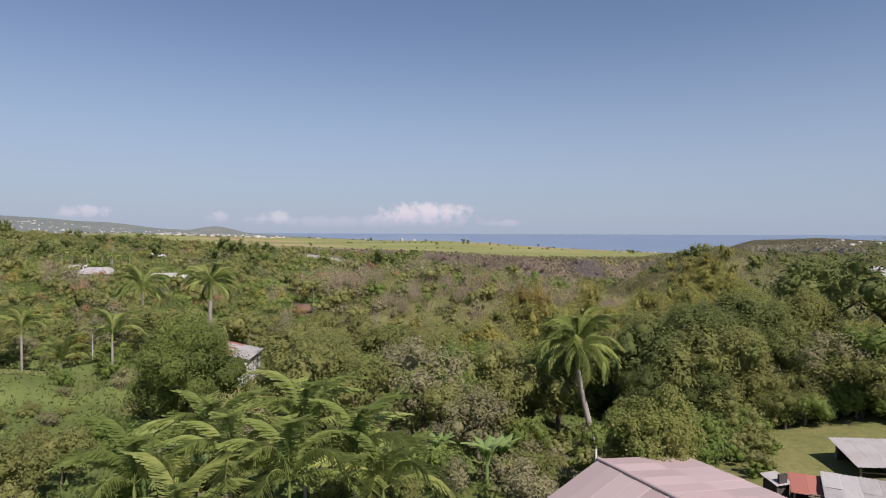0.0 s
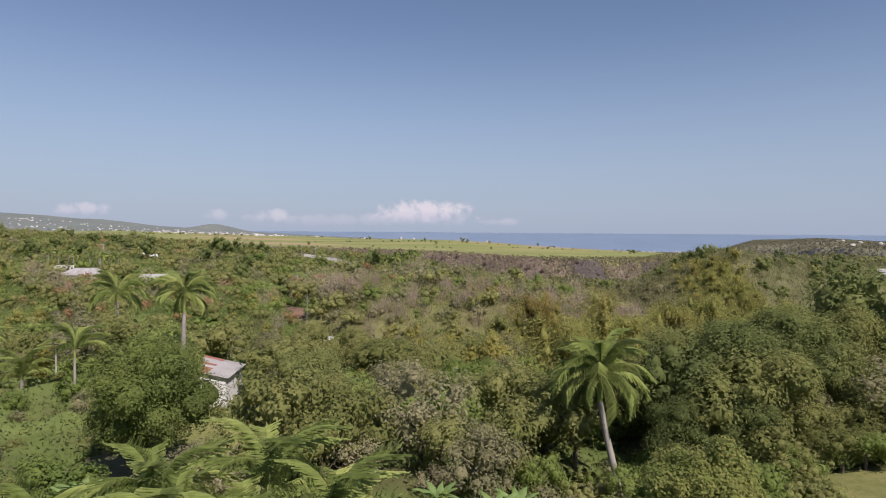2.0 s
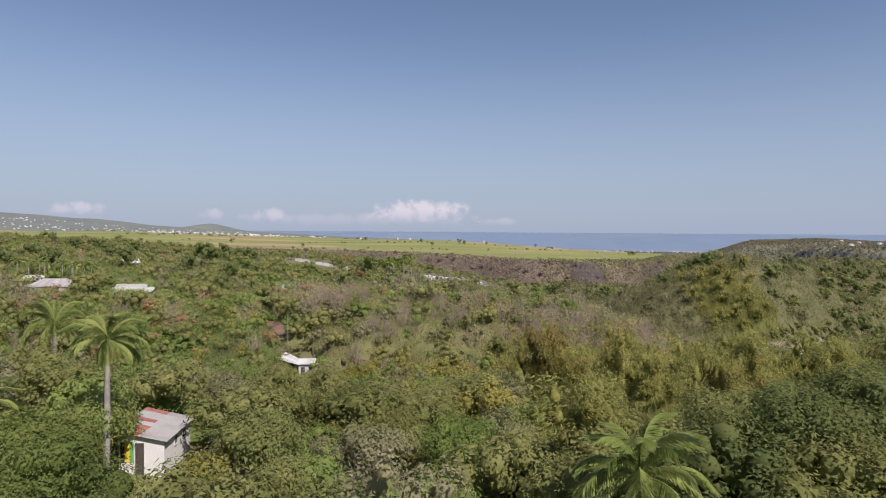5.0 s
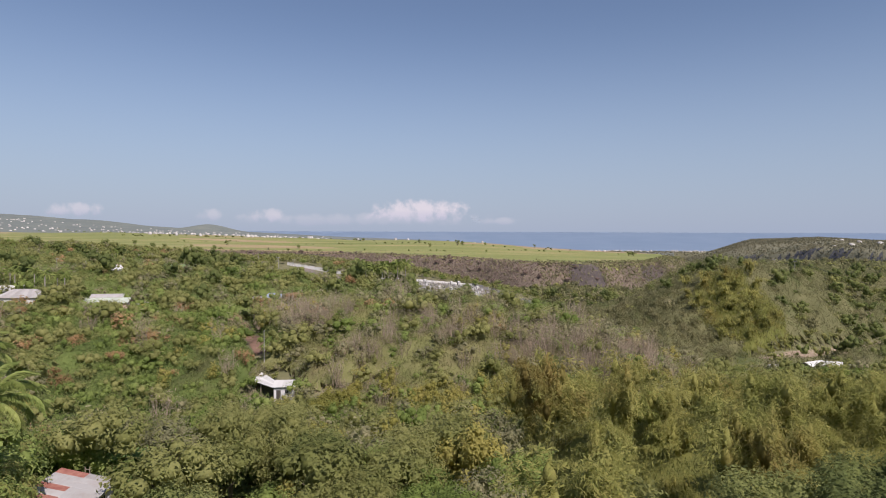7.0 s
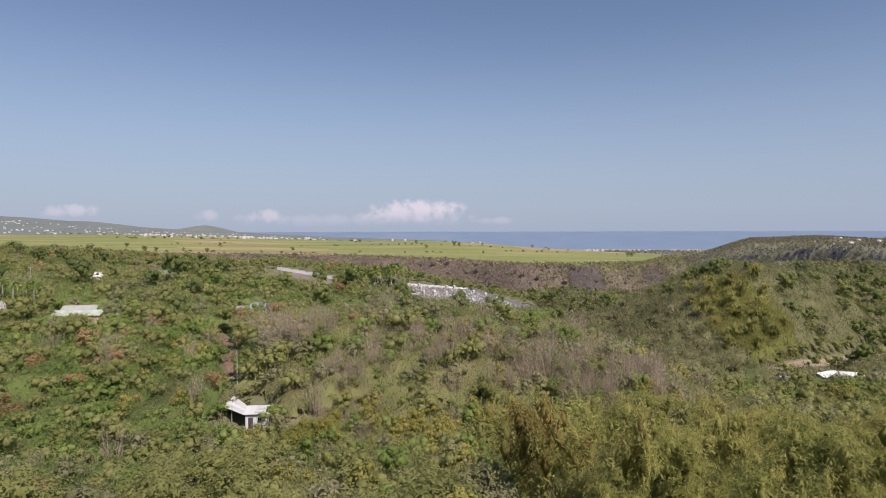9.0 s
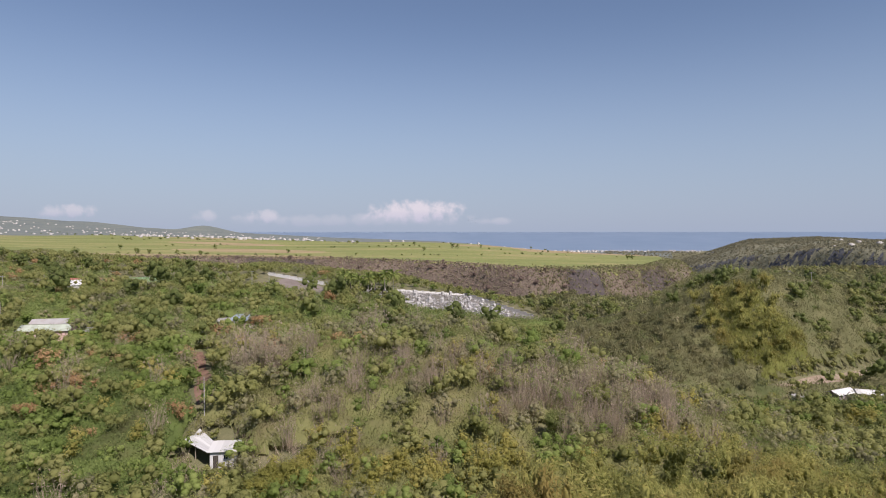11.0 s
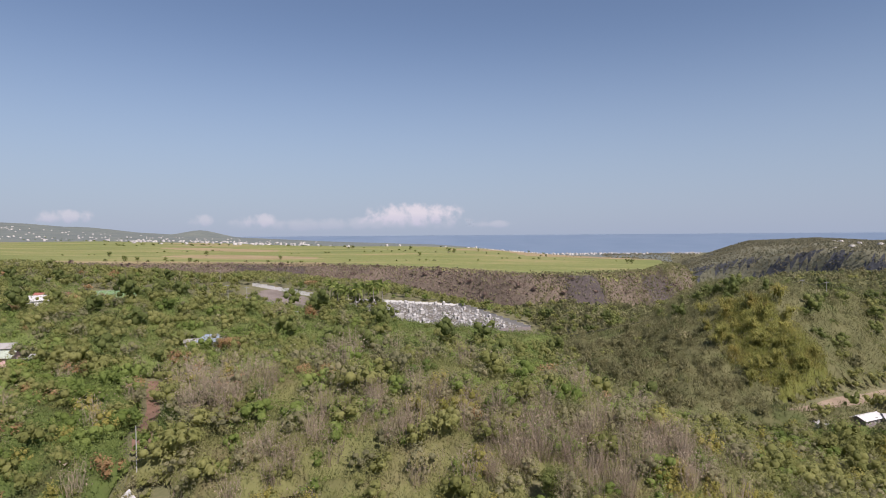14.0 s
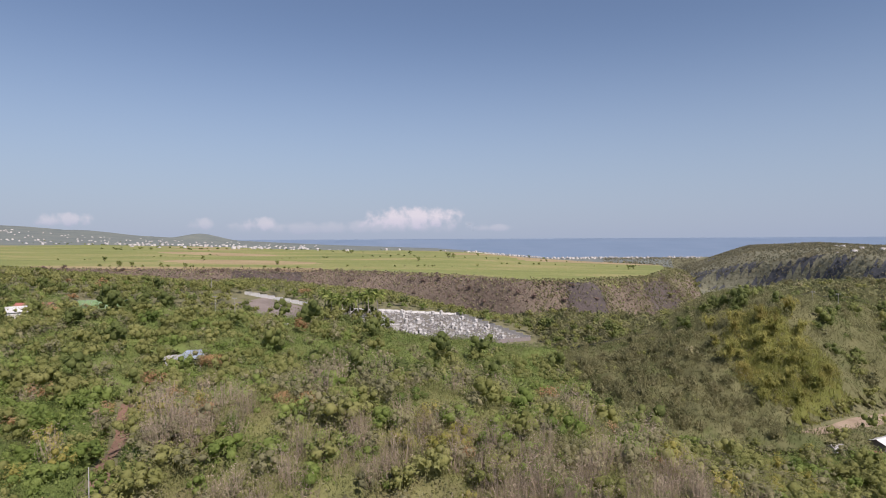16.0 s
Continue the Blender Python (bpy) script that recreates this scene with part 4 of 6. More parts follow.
CLEARED += [(-26, 151, 4.2, 3.6), (-29, 155, 4.2, 3.6), (-24.5, 144, 3.2, 4.5), (-15, 149.5, 4.5, 1.8), (-9, 151, 3.5, 1.5)]
pole = thing("utility_pole", "slim grey concrete power pole beside the hut", "pole")


def pole_at(x, y, h, label, arm=True, r=0.11, ob=None):
    ob = ob or thing("utility_pole", label, "pole")
    ob.matrix_basis = at(x, y, ground_z(x, y))
    v, t = tube([(0, 0, -.8), (0, 0, h)], [r, r * .6], 8)
    mesh_part("shaft", mesh_of("shaft", v, t, CONCRETE, True), ob)
    if arm:
        part("cross_arm", box_bm(((-.8, -.05, h - .5), (.8, .05, h - .38))), STEEL, ob)
        for k in (-.7, 0, .7):
            v, t = tube([(k, 0, h - .38), (k, 0, h - .2)], [.06, .04], 6)
            mesh_part("insulator", mesh_of("insulator", v, t, PLASTER), ob)
    return ob


pole_at(-31.5, 160, 8, "", False, 0.1, pole)
for px, py, h in ((161, 304, 9.5), (154, 308, 9.2), (-138, 262, 10), (-42.3, 82, 5.2), (-66, 300, 11), (-60, 303, 11), (-105, 402, 9)):
    pole_at(px, py, h, "tall concrete power pole with a cross-arm", h > 9)


def wire(a, b, sag):
    a, b = Vector(a), Vector(b)
    pts = [a.lerp(b, k / 14) - Vector((0, 0, sag * 4 * (k / 14) * (1 - k / 14))) for k in range(15)]
    v, t = tube(pts, [.035] * 15, 4)
    return tagged(new("power_line", mesh_of("power_line", v, t, WIRE)), "thin black overhead power cable", "cable", "overhead power lines")


for dx in (-.7, 0, .7):
    for (ax, ay, ah), (bx, by, bh) in (((161, 304, 9.5), (154, 308, 9.2)), ((154, 308, 9.2), (70, 340, 8)), ((161, 304, 9.5), (260, 285, 7))):
        wire((ax + dx * .3, ay + dx, ground_z(ax, ay) + ah - .3), (bx + dx * .3, by + dx, ground_z(bx, by) + bh - .3), 1.5)

# ---- scattered houses
gable_house(-54.5, 252, 12, 7.5, 6, 2.5, 1.5, PLASTER, [BLUE_ROOF], "small white house with a blue-grey hipped roof", hr, hip=0.55)
gable_house(-59.5, 250, 12, 3.5, 3, 2.2, .7, GREYWALL, [GREY_ROOF], "grey outhouse with a sheet roof", hr, windows=1)
gable_house(-95, 218, 8, 12, 5.5, 2.5, 1.1, PINKWALL, [GREEN_ROOF], "long pink house with a grey-green sheet roof", hr, windows=3, sheets=(9, 1))
gable_house(-86, 221, 8, 3.2, 4, 2.2, .6, GREYWALL, [GREY_ROOF], "grey annexe with a low sheet roof", hr, windows=1)
gable_house(-101, 229, 10, 9, 4, 2.3, .9, GREYWALL, [GREY_ROOF], "old grey house with a stained roof", hr)
gable_house(-117, 214, 6, 13, 8, 2.6, 1.9, PLASTER, [GREY_ROOF], "wide white house with a pale grey hipped roof", hr, hip=0.5, sheets=(9, 1))
gable_house(-128, 222, 20, 8, 6, 2.6, 1.3, PLASTER, [WHITE_ROOF], "white house with a pale roof", hr)
gable_house(-141, 306, 40, 6, 8, 3.4, 1.6, PLASTER, [WHITE_ROOF], "white gabled house among dark trees", hr, windows=1)
gable_house(-146, 324, 5, 13, 6, 2.6, 1.1, PLASTER, [RED_ROOF, RUST_ROOF], "long low house with a red-brown sheet roof", hr, windows=3)
gable_house(-165, 318, 0, 9, 7, 3.0, 1.5, PLASTER, [WHITE_ROOF], "white house with a plain sheet roof", hr)
gable_house(-44, 308, -8, 5, 4, 2.6, .8, PLASTER, [WHITE_ROOF], "small white building beside the terrace", hr)
gable_house(57, 82, -20, 9, 7, 2.7, 1.6, PLASTER, [RED_ROOF], "white house with a dull red roof", hr)
gable_house(228, 330, 10, 10, 7, 2.6, 1.2, GREYWALL, [GREY_ROOF], "white house on the wooded ridge", hr)
gable_house(127, 234, 25, 8, 4, 1.9, .8, STONEWALL, [WHITE_ROOF], "low house with a bright white folded roof", hr)
gable_house(135, 233, -18, 7, 4, 1.9, .7, STONEWALL, [WHITE_ROOF], "low house with a white roof", hr)
gable_house(111, 229, 10, 2.6, 2.2, 2.0, .5, PLASTER, [GREY_ROOF], "tiny whitewashed hut by the yard", hr, windows=1)
gable_house(122, 222.5, 12, 9, 3, 1.7, .5, STONEWALL, [GREY_ROOF], "long low grey shed roof in a dark yard", hr, windows=1, name="low_shed")
gable_house(118, 226, -30, 3.5, 2.6, 1.6, .4, DARKWOOD, [RUST_ROOF], "small rusty lean-to in the yard", hr, windows=1, name="low_shed")
CLEARED += [(-128, 326, 14, 14), (-138, 296, 8, 10), (-55, 250, 7, 5.5), (-52.8, 242, 5, 6), (-94, 218, 10, 6), (-92, 208, 10, 6), (-117, 213, 9, 7), (-115, 204, 8, 6), (-141, 305, 6, 6), (-146, 322, 8, 6), (-44, 307, 5, 5), (57, 82, 7, 6), (52, 76, 5, 6),
            (228, 329, 9, 8), (129, 231, 7, 4.5), (121, 224, 7, 3.2), (111.5, 227, 3, 3.5), (-101, 229, 6, 4)]

# greenhouse of green net
gh = thing("shade_house", "long shade house of green netting on hoops", "greenhouse")
gh.matrix_basis = at(-131, 346, ground_z(-131, 346), 4)
for k in range(7):
    pts = [(-10 + k * 3.3, 5 * math.cos(a), 3.6 * math.sin(a)) for a in np.linspace(0, math.pi, 11)]
    v, t = tube(pts, [.06] * 11, 5)
    mesh_part("hoop", mesh_of("hoop", v, t, STEEL), gh)
ang = np.linspace(0, math.pi, 13)
v = [(xx, 4.9 * math.cos(a), 3.5 * math.sin(a)) for xx in (-10.2, 10.0) for a in ang]
t = [(i, i + 1, 13 + i + 1) for i in range(12)] + [(i, 13 + i + 1, 13 + i) for i in range(12)]
mesh_part("net_cover", mesh_of("net_cover", v, t, NETTING, True), gh)
CLEARED += [(-131, 344, 12, 9)]


# ---- tracks
REDDIRT = surface("red_dirt", (0.120, 0.070, 0.050), (0.215, 0.130, 0.095), 0.4, 3.0, 0.95)


def track(name, pts, width, label, mat=None, lift=0.12):
    """A strip that follows the ground."""
    P = []
    for (ax, ay), (bx, by) in zip(pts, pts[1:]):
        n = max(2, int(math.hypot(bx - ax, by - ay) / 2))
        P += [(ax + (bx - ax) * k / n, ay + (by - ay) * k / n) for k in range(n)]
    P.append(pts[-1])
    v = []
    for i, (x, y) in enumerate(P):
        x0, y0 = P[max(i - 1, 0)]
        x1, y1 = P[min(i + 1, len(P) - 1)]
        L = math.hypot(x1 - x0, y1 - y0)
        nx, ny = -(y1 - y0) / L, (x1 - x0) / L
        for s in (-.5, -.17, .17, .5):
            w = width * s * (1 + .15 * math.sin(i * .7 + s))
            v.append((x + nx * w, y + ny * w, ground_z(x + nx * w, y + ny * w) + lift - .04 * (abs(s) < .3)))
        CLEARED.append((x, y, width * .5 + .9, width * .5 + .9))
    q = [(4 * i + j, 4 * i + j + 1, 4 * i + j + 5, 4 * i + j + 4) for i in range(len(P) - 1) for j in range(3)]
    return tagged(new(name, mesh_of(name, v, q, mat or DIRT, True)), label, "track", kind="structure")


track("road", [(108, 240), (121, 244), (134, 249), (148, 256), (166, 267), (190, 281), (230, 302)], 3.3, "pale dirt road climbing the far side of the valley")
track("footpath", [(-33.5, 166), (-38.5, 176), (-40.5, 184), (-45, 194), (-49.5, 204), (-54, 214)], 2.6, "reddish dirt path through the scrub", REDDIRT)


# ---------------------------------------------------------------- palms, bananas and single trees
def frond_mesh(length, leaflets, leaf, droop, rng, wide=1.0, hang=1.0):
    s = np.linspace(0, 1, 8)
    pts = np.stack([length * np.sin(s * 1.25) / 1.25 * 1.05, np.zeros(8), length * (0.42 * s - droop * s ** 2.2)], 1)
    out = [tube([tuple(p) for p in pts], list(np.linspace(0.05, 0.012, 8)), 4)]
    k = np.linspace(0.12, 1, leaflets)
    base = np.stack([np.interp(k, s, pts[:, i]) for i in range(3)], 1)
    size = leaf * np.sin(np.clip(k * 1.05 + 0.25, 0, 3.0)) * rng.uniform(0.85, 1.1, leaflets)
    for side in (-1, 1):
        al = unit(np.stack([np.full(leaflets, 0.55), side * rng.uniform(0.7, 1.0, leaflets), -hang * rng.uniform(0.35, 1.1, leaflets)], 1))
        ac = unit(np.stack([np.full(leaflets, 1.0), np.zeros(leaflets), np.full(leaflets, 0.2)], 1))
        mid = base + al * size[:, None] / 2
        out.append(cards(mid, al, ac, size, wide * (0.09 + 0.05 * size)))
        out.append(cards(mid, -al, ac, size, wide * (0.05 + 0.03 * size)))
    return mesh_of("frond", *merge(out), LEAF["palm"])


pr = np.random.default_rng(3)
FRONDS = {"royal": [frond_mesh(3.7, 100, 0.95, 0.55, pr, 0.62, 1.7) for _ in range(3)], "areca": [frond_mesh(4.4, 60, 1.15, 0.66, pr, 0.85, 1.5) for _ in range(3)], "far": [frond_mesh(3.4, 16, 1.1, 0.6, pr, 3.2)]}


def palm(x, y, z, crown, lean, r, kind, fronds, label, shaft=1.3, size=1.0, group=""):
    """Stem from the ground z to the crown's height, leaning by (dx, dy)."""
    ob = thing("palm_tree", label, "palm", group)
    ob.matrix_basis = at(x, y, z, 0)
    h = crown - z
    dx, dy = lean
    pts = [(-dx * (1 - k) ** 1.2, -dy * (1 - k) ** 1.2, h * k - (0.6 if k == 0 else 0)) for k in (0, .2, .45, .7, 1)]
    pts = [(px, py, pz * (h - shaft) / h) for px, py, pz in pts]
    mesh_part("trunk", mesh_of("trunk", *tube(pts, [r * 1.3, r, r * 1.12, r, r * .8], 10), PALM_BARK, True), ob, "grey ringed stem")
    if shaft > 0.2:
        mesh_part("crownshaft", mesh_of("crownshaft", *tube([(0, 0, h - shaft - .05), (0, 0, h - shaft * .5), (0, 0, h + .1)], [r * .85, r * .95, r * .4], 10), LEAF["palm"], True), ob, "smooth green crownshaft")
    for k in range(fronds):
        up = k / fronds
        lo, hi = (-84, -14) if kind == "areca" else (-68, 38)
        tilt = radians(hi + (lo - hi) * up + pr.uniform(-8, 8))
        mm = Matrix.Translation((0, 0, h)) @ Matrix.Rotation(k * 2.39996 + pr.uniform(-.2, .2), 4, "Z") @ Matrix.Rotation(tilt, 4, "Y") @ Matrix.Scale(size * pr.uniform(.85, 1.1), 4)
        mesh_part("frond", FRONDS[kind][k % len(FRONDS[kind])], ob, "", mm)
    return ob


palm(13.0, 57.4, ground_z(14.5, 57.4) - .3, 13.1, (-1.7, 0.2), 0.23, "royal", 30, "tall royal palm with a leaning pale grey trunk", 2.0, 1.12)
palm(-25.0, 75.6, ground_z(-25, 75.6), 16.9, (0.2, 0), 0.25, "royal", 20, "tall royal palm with a whitish trunk", 2.0, 1.0)
palm(-45.3, 100.6, ground_z(-45.3, 100.6), 14.2, (0.1, 0), 0.26, "royal", 18, "royal palm with a wide drooping crown", 1.2, 1.25)
for x, y, c in ((-14.6, 38.2, 8.4), (-11.6, 41.0, 9.4), (-9.2, 37.4, 9.4), (-6.0, 36.8, 9.2), (-6.4, 41.5, 10.3), (-3.2, 39.6, 9.2), (-1.4, 38.2, 8.2), (-10.8, 34.6, 7.6)):
    palm(x, y, ground_z(x, y), c + .7, (pr.uniform(-.6, .6), pr.uniform(-.4, .4)), 0.09, "areca", 11, "slender palm with long feathery fronds", 0.9, 1.05, "grove of slender palms")
palm(-50.5, 81, ground_z(-50.5, 81), 10.6, (0, 0), 0.13, "areca", 10, "thin palm with a small ragged crown", .8, .8)
palm(-47.6, 84, ground_z(-47.6, 84), 6.0, (0, 0), 0.2, "areca", 14, "young palm with upright arching fronds", .3, 1.0)
palm(-36.5, 76, ground_z(-36.5, 76), 10.8, (0, 0), 0.14, "areca", 10, "thin palm among the trees", .8, .9)
for k in range(9):
    x, y = -136 + 3.1 * k, 226 + pr.uniform(-3, 3)
    palm(x, y, ground_z(x, y), ground_z(x, y) + pr.uniform(7, 9), (0, 0), 0.16, "far", 9, "slim palm in a row beside the houses", .8, .75, "row of slim palms")
for x, y, h in ((-32, 366, 13), (-27, 364, 15), (-24, 371, 15), (-19, 368, 17), (-15, 372, 17), (-37, 372, 12), (-41, 378, 13)):
    palm(x, y, ground_z(x, y), ground_z(x, y) + h * .8, (0, 0), 0.2, "far", 16, "palm beside the graveyard wall", .8, 1.35, "palms beside the graveyard")


def banana_leaf(rng):
    v, t = [], []
    n = 7
    for i in range(n):
        s = i / (n - 1)
        w = 0.34 * math.sin(math.pi * (0.12 + 0.86 * s)) * rng.uniform(.85, 1.1)
        c = (1.5 * s, 0, 1.3 * s - 1.15 * s * s)
        v += [(c[0], -w, c[2] - .08), c, (c[0], w, c[2] - .08)]
    for i in range(n - 1):
        for j in range(2):
            a = 3 * i + j
            t += [(a, a + 1, a + 4), (a, a + 4, a + 3)]
    return mesh_of("leaf", v, t, LEAF["banana"])


BLEAVES = [banana_leaf(pr) for _ in range(3)]


def banana(x, y, size=1.0):
    ob = thing("banana_plant", "banana plant with broad pale green leaves", "banana plant", "banana plants")
    ob.matrix_basis = at(x, y, ground_z(x, y), pr.uniform(0, 360)) @ Matrix.Scale(size * .8, 4)
    mesh_part("stem", mesh_of("stem", *tube([(0, 0, -.4), (0, 0, 2.2), (0.1, 0, 3.2)], [.16, .12, .06], 7), LEAF["banana"], True), ob)
    for k in range(9):
        mesh_part("leaf", BLEAVES[k % 3], ob, "", Matrix.Translation((0, 0, 2.4 + .08 * k)) @ Matrix.Rotation(k * 2.4, 4, "Z") @ Matrix.Rotation(radians(-62 + 5 * k), 4, "Y") @ Matrix.Diagonal((1.25, .8, 1.25, 1)))


for x, y, s in ((-17.5, 45, 1.5), (-15.8, 46.5, 1.4), (-18.8, 47.2, 1.5), (-14, 44.6, 1.3), (4.6, 45.8, 1.3), (5.8, 47.2, 1.2), (1.4, 49, 1.2), (41, 62.5, 1.5), (42.5, 64, 1.3), (39.5, 65, 1.3), (-26, 97, 1.3), (-23.5, 96, 1.2), (-27.5, 95.5, 1.2)):
    banana(x, y, s)


def special(name, label, cat, x, y, z, crown, leaf, trunk, size=1.0, group=""):
    ob = thing(name, label, cat, group)
    ob.matrix_basis = at(x, y, z) @ Matrix.Scale(size, 4)
    mesh_part("trunk", trunk_mesh(trunk[0], trunk[1], pr, 5, trunk[2]), ob)
    mesh_part("crown", mesh_of("crown", *crown, LEAF[leaf], True), ob)
    return ob


# the round mango tree behind the pink roof, and its big neighbours
special("mango_tree", "dense round mango tree with glossy leaf clusters and a reddish top", "tree", 14.6, 43.6, ground_z(14.6, 43.6), lobed_crown(np.random.default_rng(31), 3.7, 3.8, 0.2, 90, 22000, 0.17, 0.2, True, 0.3), "mango", (3.5, .3, 1.6))
special("mango_tree", "wide old mango tree with a broad domed crown", "tree", -22.0, 62.6, ground_z(-22, 62.6), lobed_crown(np.random.default_rng(32), 6.0, 5.4, 1.4, 70, 26000, 0.18, 0.26), "mango", (4, .4, 2.6))
for i, (x, y, s) in enumerate(((20.5, 66.0, 1.0), (26.5, 64.8, 1.06), (33.0, 67.5, 1.02), (38.5, 69, 0.95), (23.4, 68.6, 1.0), (29.6, 69.0, 1.05), (16.8, 69.5, .8), (18.9, 57.6, .62), (23.6, 57.6, .62), (27.5, 60.5, .8), (33.5, 61.5, .75), (38.5, 60.5, .7))):
    special("dark_tree", "massive dark green tree with a shaded heavy crown", "tree", x, y, ground_z(x, y), lobed_crown(np.random.default_rng(40 + i), 4.2, 4.4, 2.0, 30, 9000, 0.21, 0.34), "dark" if i % 3 else "green", (4.5, .4, 2.4), s, "big trees by the lawn")
special("mango_tree", "leafy domed mango tree beside a cabin", "tree", -26.6, 78.2, ground_z(-26.6, 78.2), lobed_crown(np.random.default_rng(34), 3.3, 3.2, 1.0, 26, 5000, 0.2, 0.34), "mango", (3, .3, 1.8))
for i in range(15):
    x, y = -44 + 36 * pr.random(), 340 + 26 * pr.random()
    special("dark_tree", "rounded dark green tree below the graveyard", "tree", x, y, ground_z(x, y) - .5, CROWNS["dark" if i % 3 else "green", 1, i % 3], "dark" if i % 2 else "green", (3.5, .3, 1.8), pr.uniform(.9, 1.2) if i % 3 else 1.5, "trees below the graveyard")
for i in range(12):
    x, y = -52 + 38 * (i + pr.random()) / 12, 372 + 9 * pr.random()
    special("dark_tree", "rounded dark green tree below the graveyard", "tree", x, y, ground_z(x, y) - .5, CROWNS["dark" if i % 3 else "green", 1, i % 3], "dark" if i % 2 else "green", (3.5, .3, 1.8), pr.uniform(.75, .95) if i % 3 else 1.3, "trees below the graveyard")
for i, (x, y, top, r) in enumerate(((-15.6, 94.0, 12.4, 4.2), (-19.6, 97.5, 11.0, 3.6), (-10.8, 96.0, 11.0, 3.8), (-11.6, 73.8, 13.4, 3.9), (-8.2, 63.0, 12.3, 3.2), (4.6, 78.5, 10.9, 4.0), (-2.4, 84.0, 10.4, 3.8), (-6.5, 92.0, 10.8, 3.6), (1.8, 93.5, 10.0, 3.8))):
    g = ground_z(x, y)
    rz = min(0.42 * (top - g), r * 1.1)
    special("tall_green_tree", "tall green tree with a full lobed crown", "tree", x, y, g, lobed_crown(np.random.default_rng(80 + i), r, rz, top - g - 2.15 * rz, 28, 7000, 0.2, 0.34), ("green", "lush", "green", "dark")[i % 4], (top - g - 1.4 * rz, .26, 1.8), 1.0, "tall trees of the near wood")
special("bare_tree", "leafless whitish tree with spreading branches", "bare tree", -79, 179.7, ground_z(-79, 179.7), twig_crown(np.random.default_rng(50), 3.4, 5.5, 1.6, 80, 0.07), "twig", (3.0, .2, 1.8))
special("bare_tree", "thin leafless tree with pale twigs", "bare tree", -9, 61, ground_z(-9, 61), twig_crown(np.random.default_rng(51), 3.0, 5.5, 3.0, 80, 0.05, 120, .3), "twig", (4.0, .16, 1.6))
special("bare_tree", "large pale leafless tree on the slope", "bare tree", 50, 150, ground_z(50, 150), twig_crown(np.random.default_rng(52), 3.4, 6, 1.5, 120, 0.06), "twig", (3.0, .2, 1.8))
for i, (x, y, s) in enumerate(((-8.5, 181, 1.05), (-12.0, 182.5, .95), (-43, 235, 1.5), (-47, 240, 1.2), (-74, 168, 1.1), (-62, 160, .9), (-103, 190, 1.2))):
    special("dried_tree", "tree with a crown of dried orange-brown leaves", "tree", x, y, ground_z(x, y) + .6, CROWNS["rust", 0, i % 3], "rust", (2.6, .18, 1.4), s, "dried orange-brown trees")
special("dark_bush", "single dark green bushy tree among dry scrub", "tree", 26.7, 152, ground_z(26.7, 152), lobed_crown(np.random.default_rng(60), 2.0, 2.1, 0.6, 16, 1500, .28, .4), "dark", (2, .2, 1))
for i, (x, y) in enumerate(((-13.5, 140), (-11, 142.5), (-15.5, 137.5), (72, 186), (75, 184), (69, 188))):
    special("yellow_bush", "bright yellow-leaved shrubby tree", "tree", x, y, ground_z(x, y), CROWNS["yellow", 0, i % 3], "yellow", (2, .14, 1), 1.25, "bright yellow trees")
for i, (x, y, s) in enumerate(((30, 985, 1.5), (38, 990, 1.1), (-328, 738, 1.2), (-316, 742, 1.0), (-282, 735, .9), (-256, 735, .9), (-420, 880, 1.2), (-300, 900, 1.1), (-175, 800, .9), (250, 830, 1.1), (258, 838, .9), (-12, 900, 1.0), (-150, 1240, 1.2), (-40, 1280, 1.3), (90, 1230, 1.1), (180, 1180, 1.0))):
    special("field_tree", "lone round tree in the cane fields", "tree", x, y, ground_z(x, y) - 1.9 * s, CROWNS["dark", 1, i % 3], "dark", (3, .3, 1.6), s, "lone trees in the fields")
CLEARED += [(-15.6, 94, 3, 3), (-11.6, 73.8, 3, 3), (-8.2, 63, 2.5, 2.5), (4.6, 78.5, 3, 3), (-8, 33.5, 13, 4.5), (9.5, 50, 4.5, 5.5), (14.6, 43.6, 4.6, 4.6), (-22, 62.6, 7.2, 7.2), (29, 67.5, 12, 5.5), (-17.5, 66, 2.8, 6), (-20, 72, 2.8, 5), (-50, 77, 5, 5), (19, 57, 4, 3), (13.5, 57.5, 3, 3), (-9, 38.5, 9, 5), (-19.2, 70, 3.4, 6), (-52, 81, 8, 7), (-25, 75.6, 2, 2.5), (-45.3, 100.6, 3, 3), (26.7, 152, 3, 3), (-16, 45.5, 4, 3)]

# ---------------------------------------------------------------- graveyard
TERRACE = surface("worn_tarmac", (0.115, 0.095, 0.085), (0.215, 0.180, 0.160), 0.08, 1.2, 0.95)
GRAVEL = surface("graveyard_gravel", (0.085, 0.080, 0.065), (0.17, 0.155, 0.135), 0.2, 3.0, 0.95)
PALEGRAVE = surface("pale_grave_stone", (0.15, 0.14, 0.135), (0.46, 0.45, 0.44), 0.45, 5, 0.8, 0, 0.2)
YARD = [(0, 357), (44, 377), (60, 392), (24, 418), (-14, 396), (-40, 389), (-34, 381), (-9, 373)]


def inside(x, y, poly):
    hit = False
    for (ax, ay), (bx, by) in zip(poly, poly[1:] + poly[:1]):
        if (ay > y) != (by > y) and x < (bx - ax) * (y - ay) / (by - ay) + ax:
            hit = not hit
    return hit


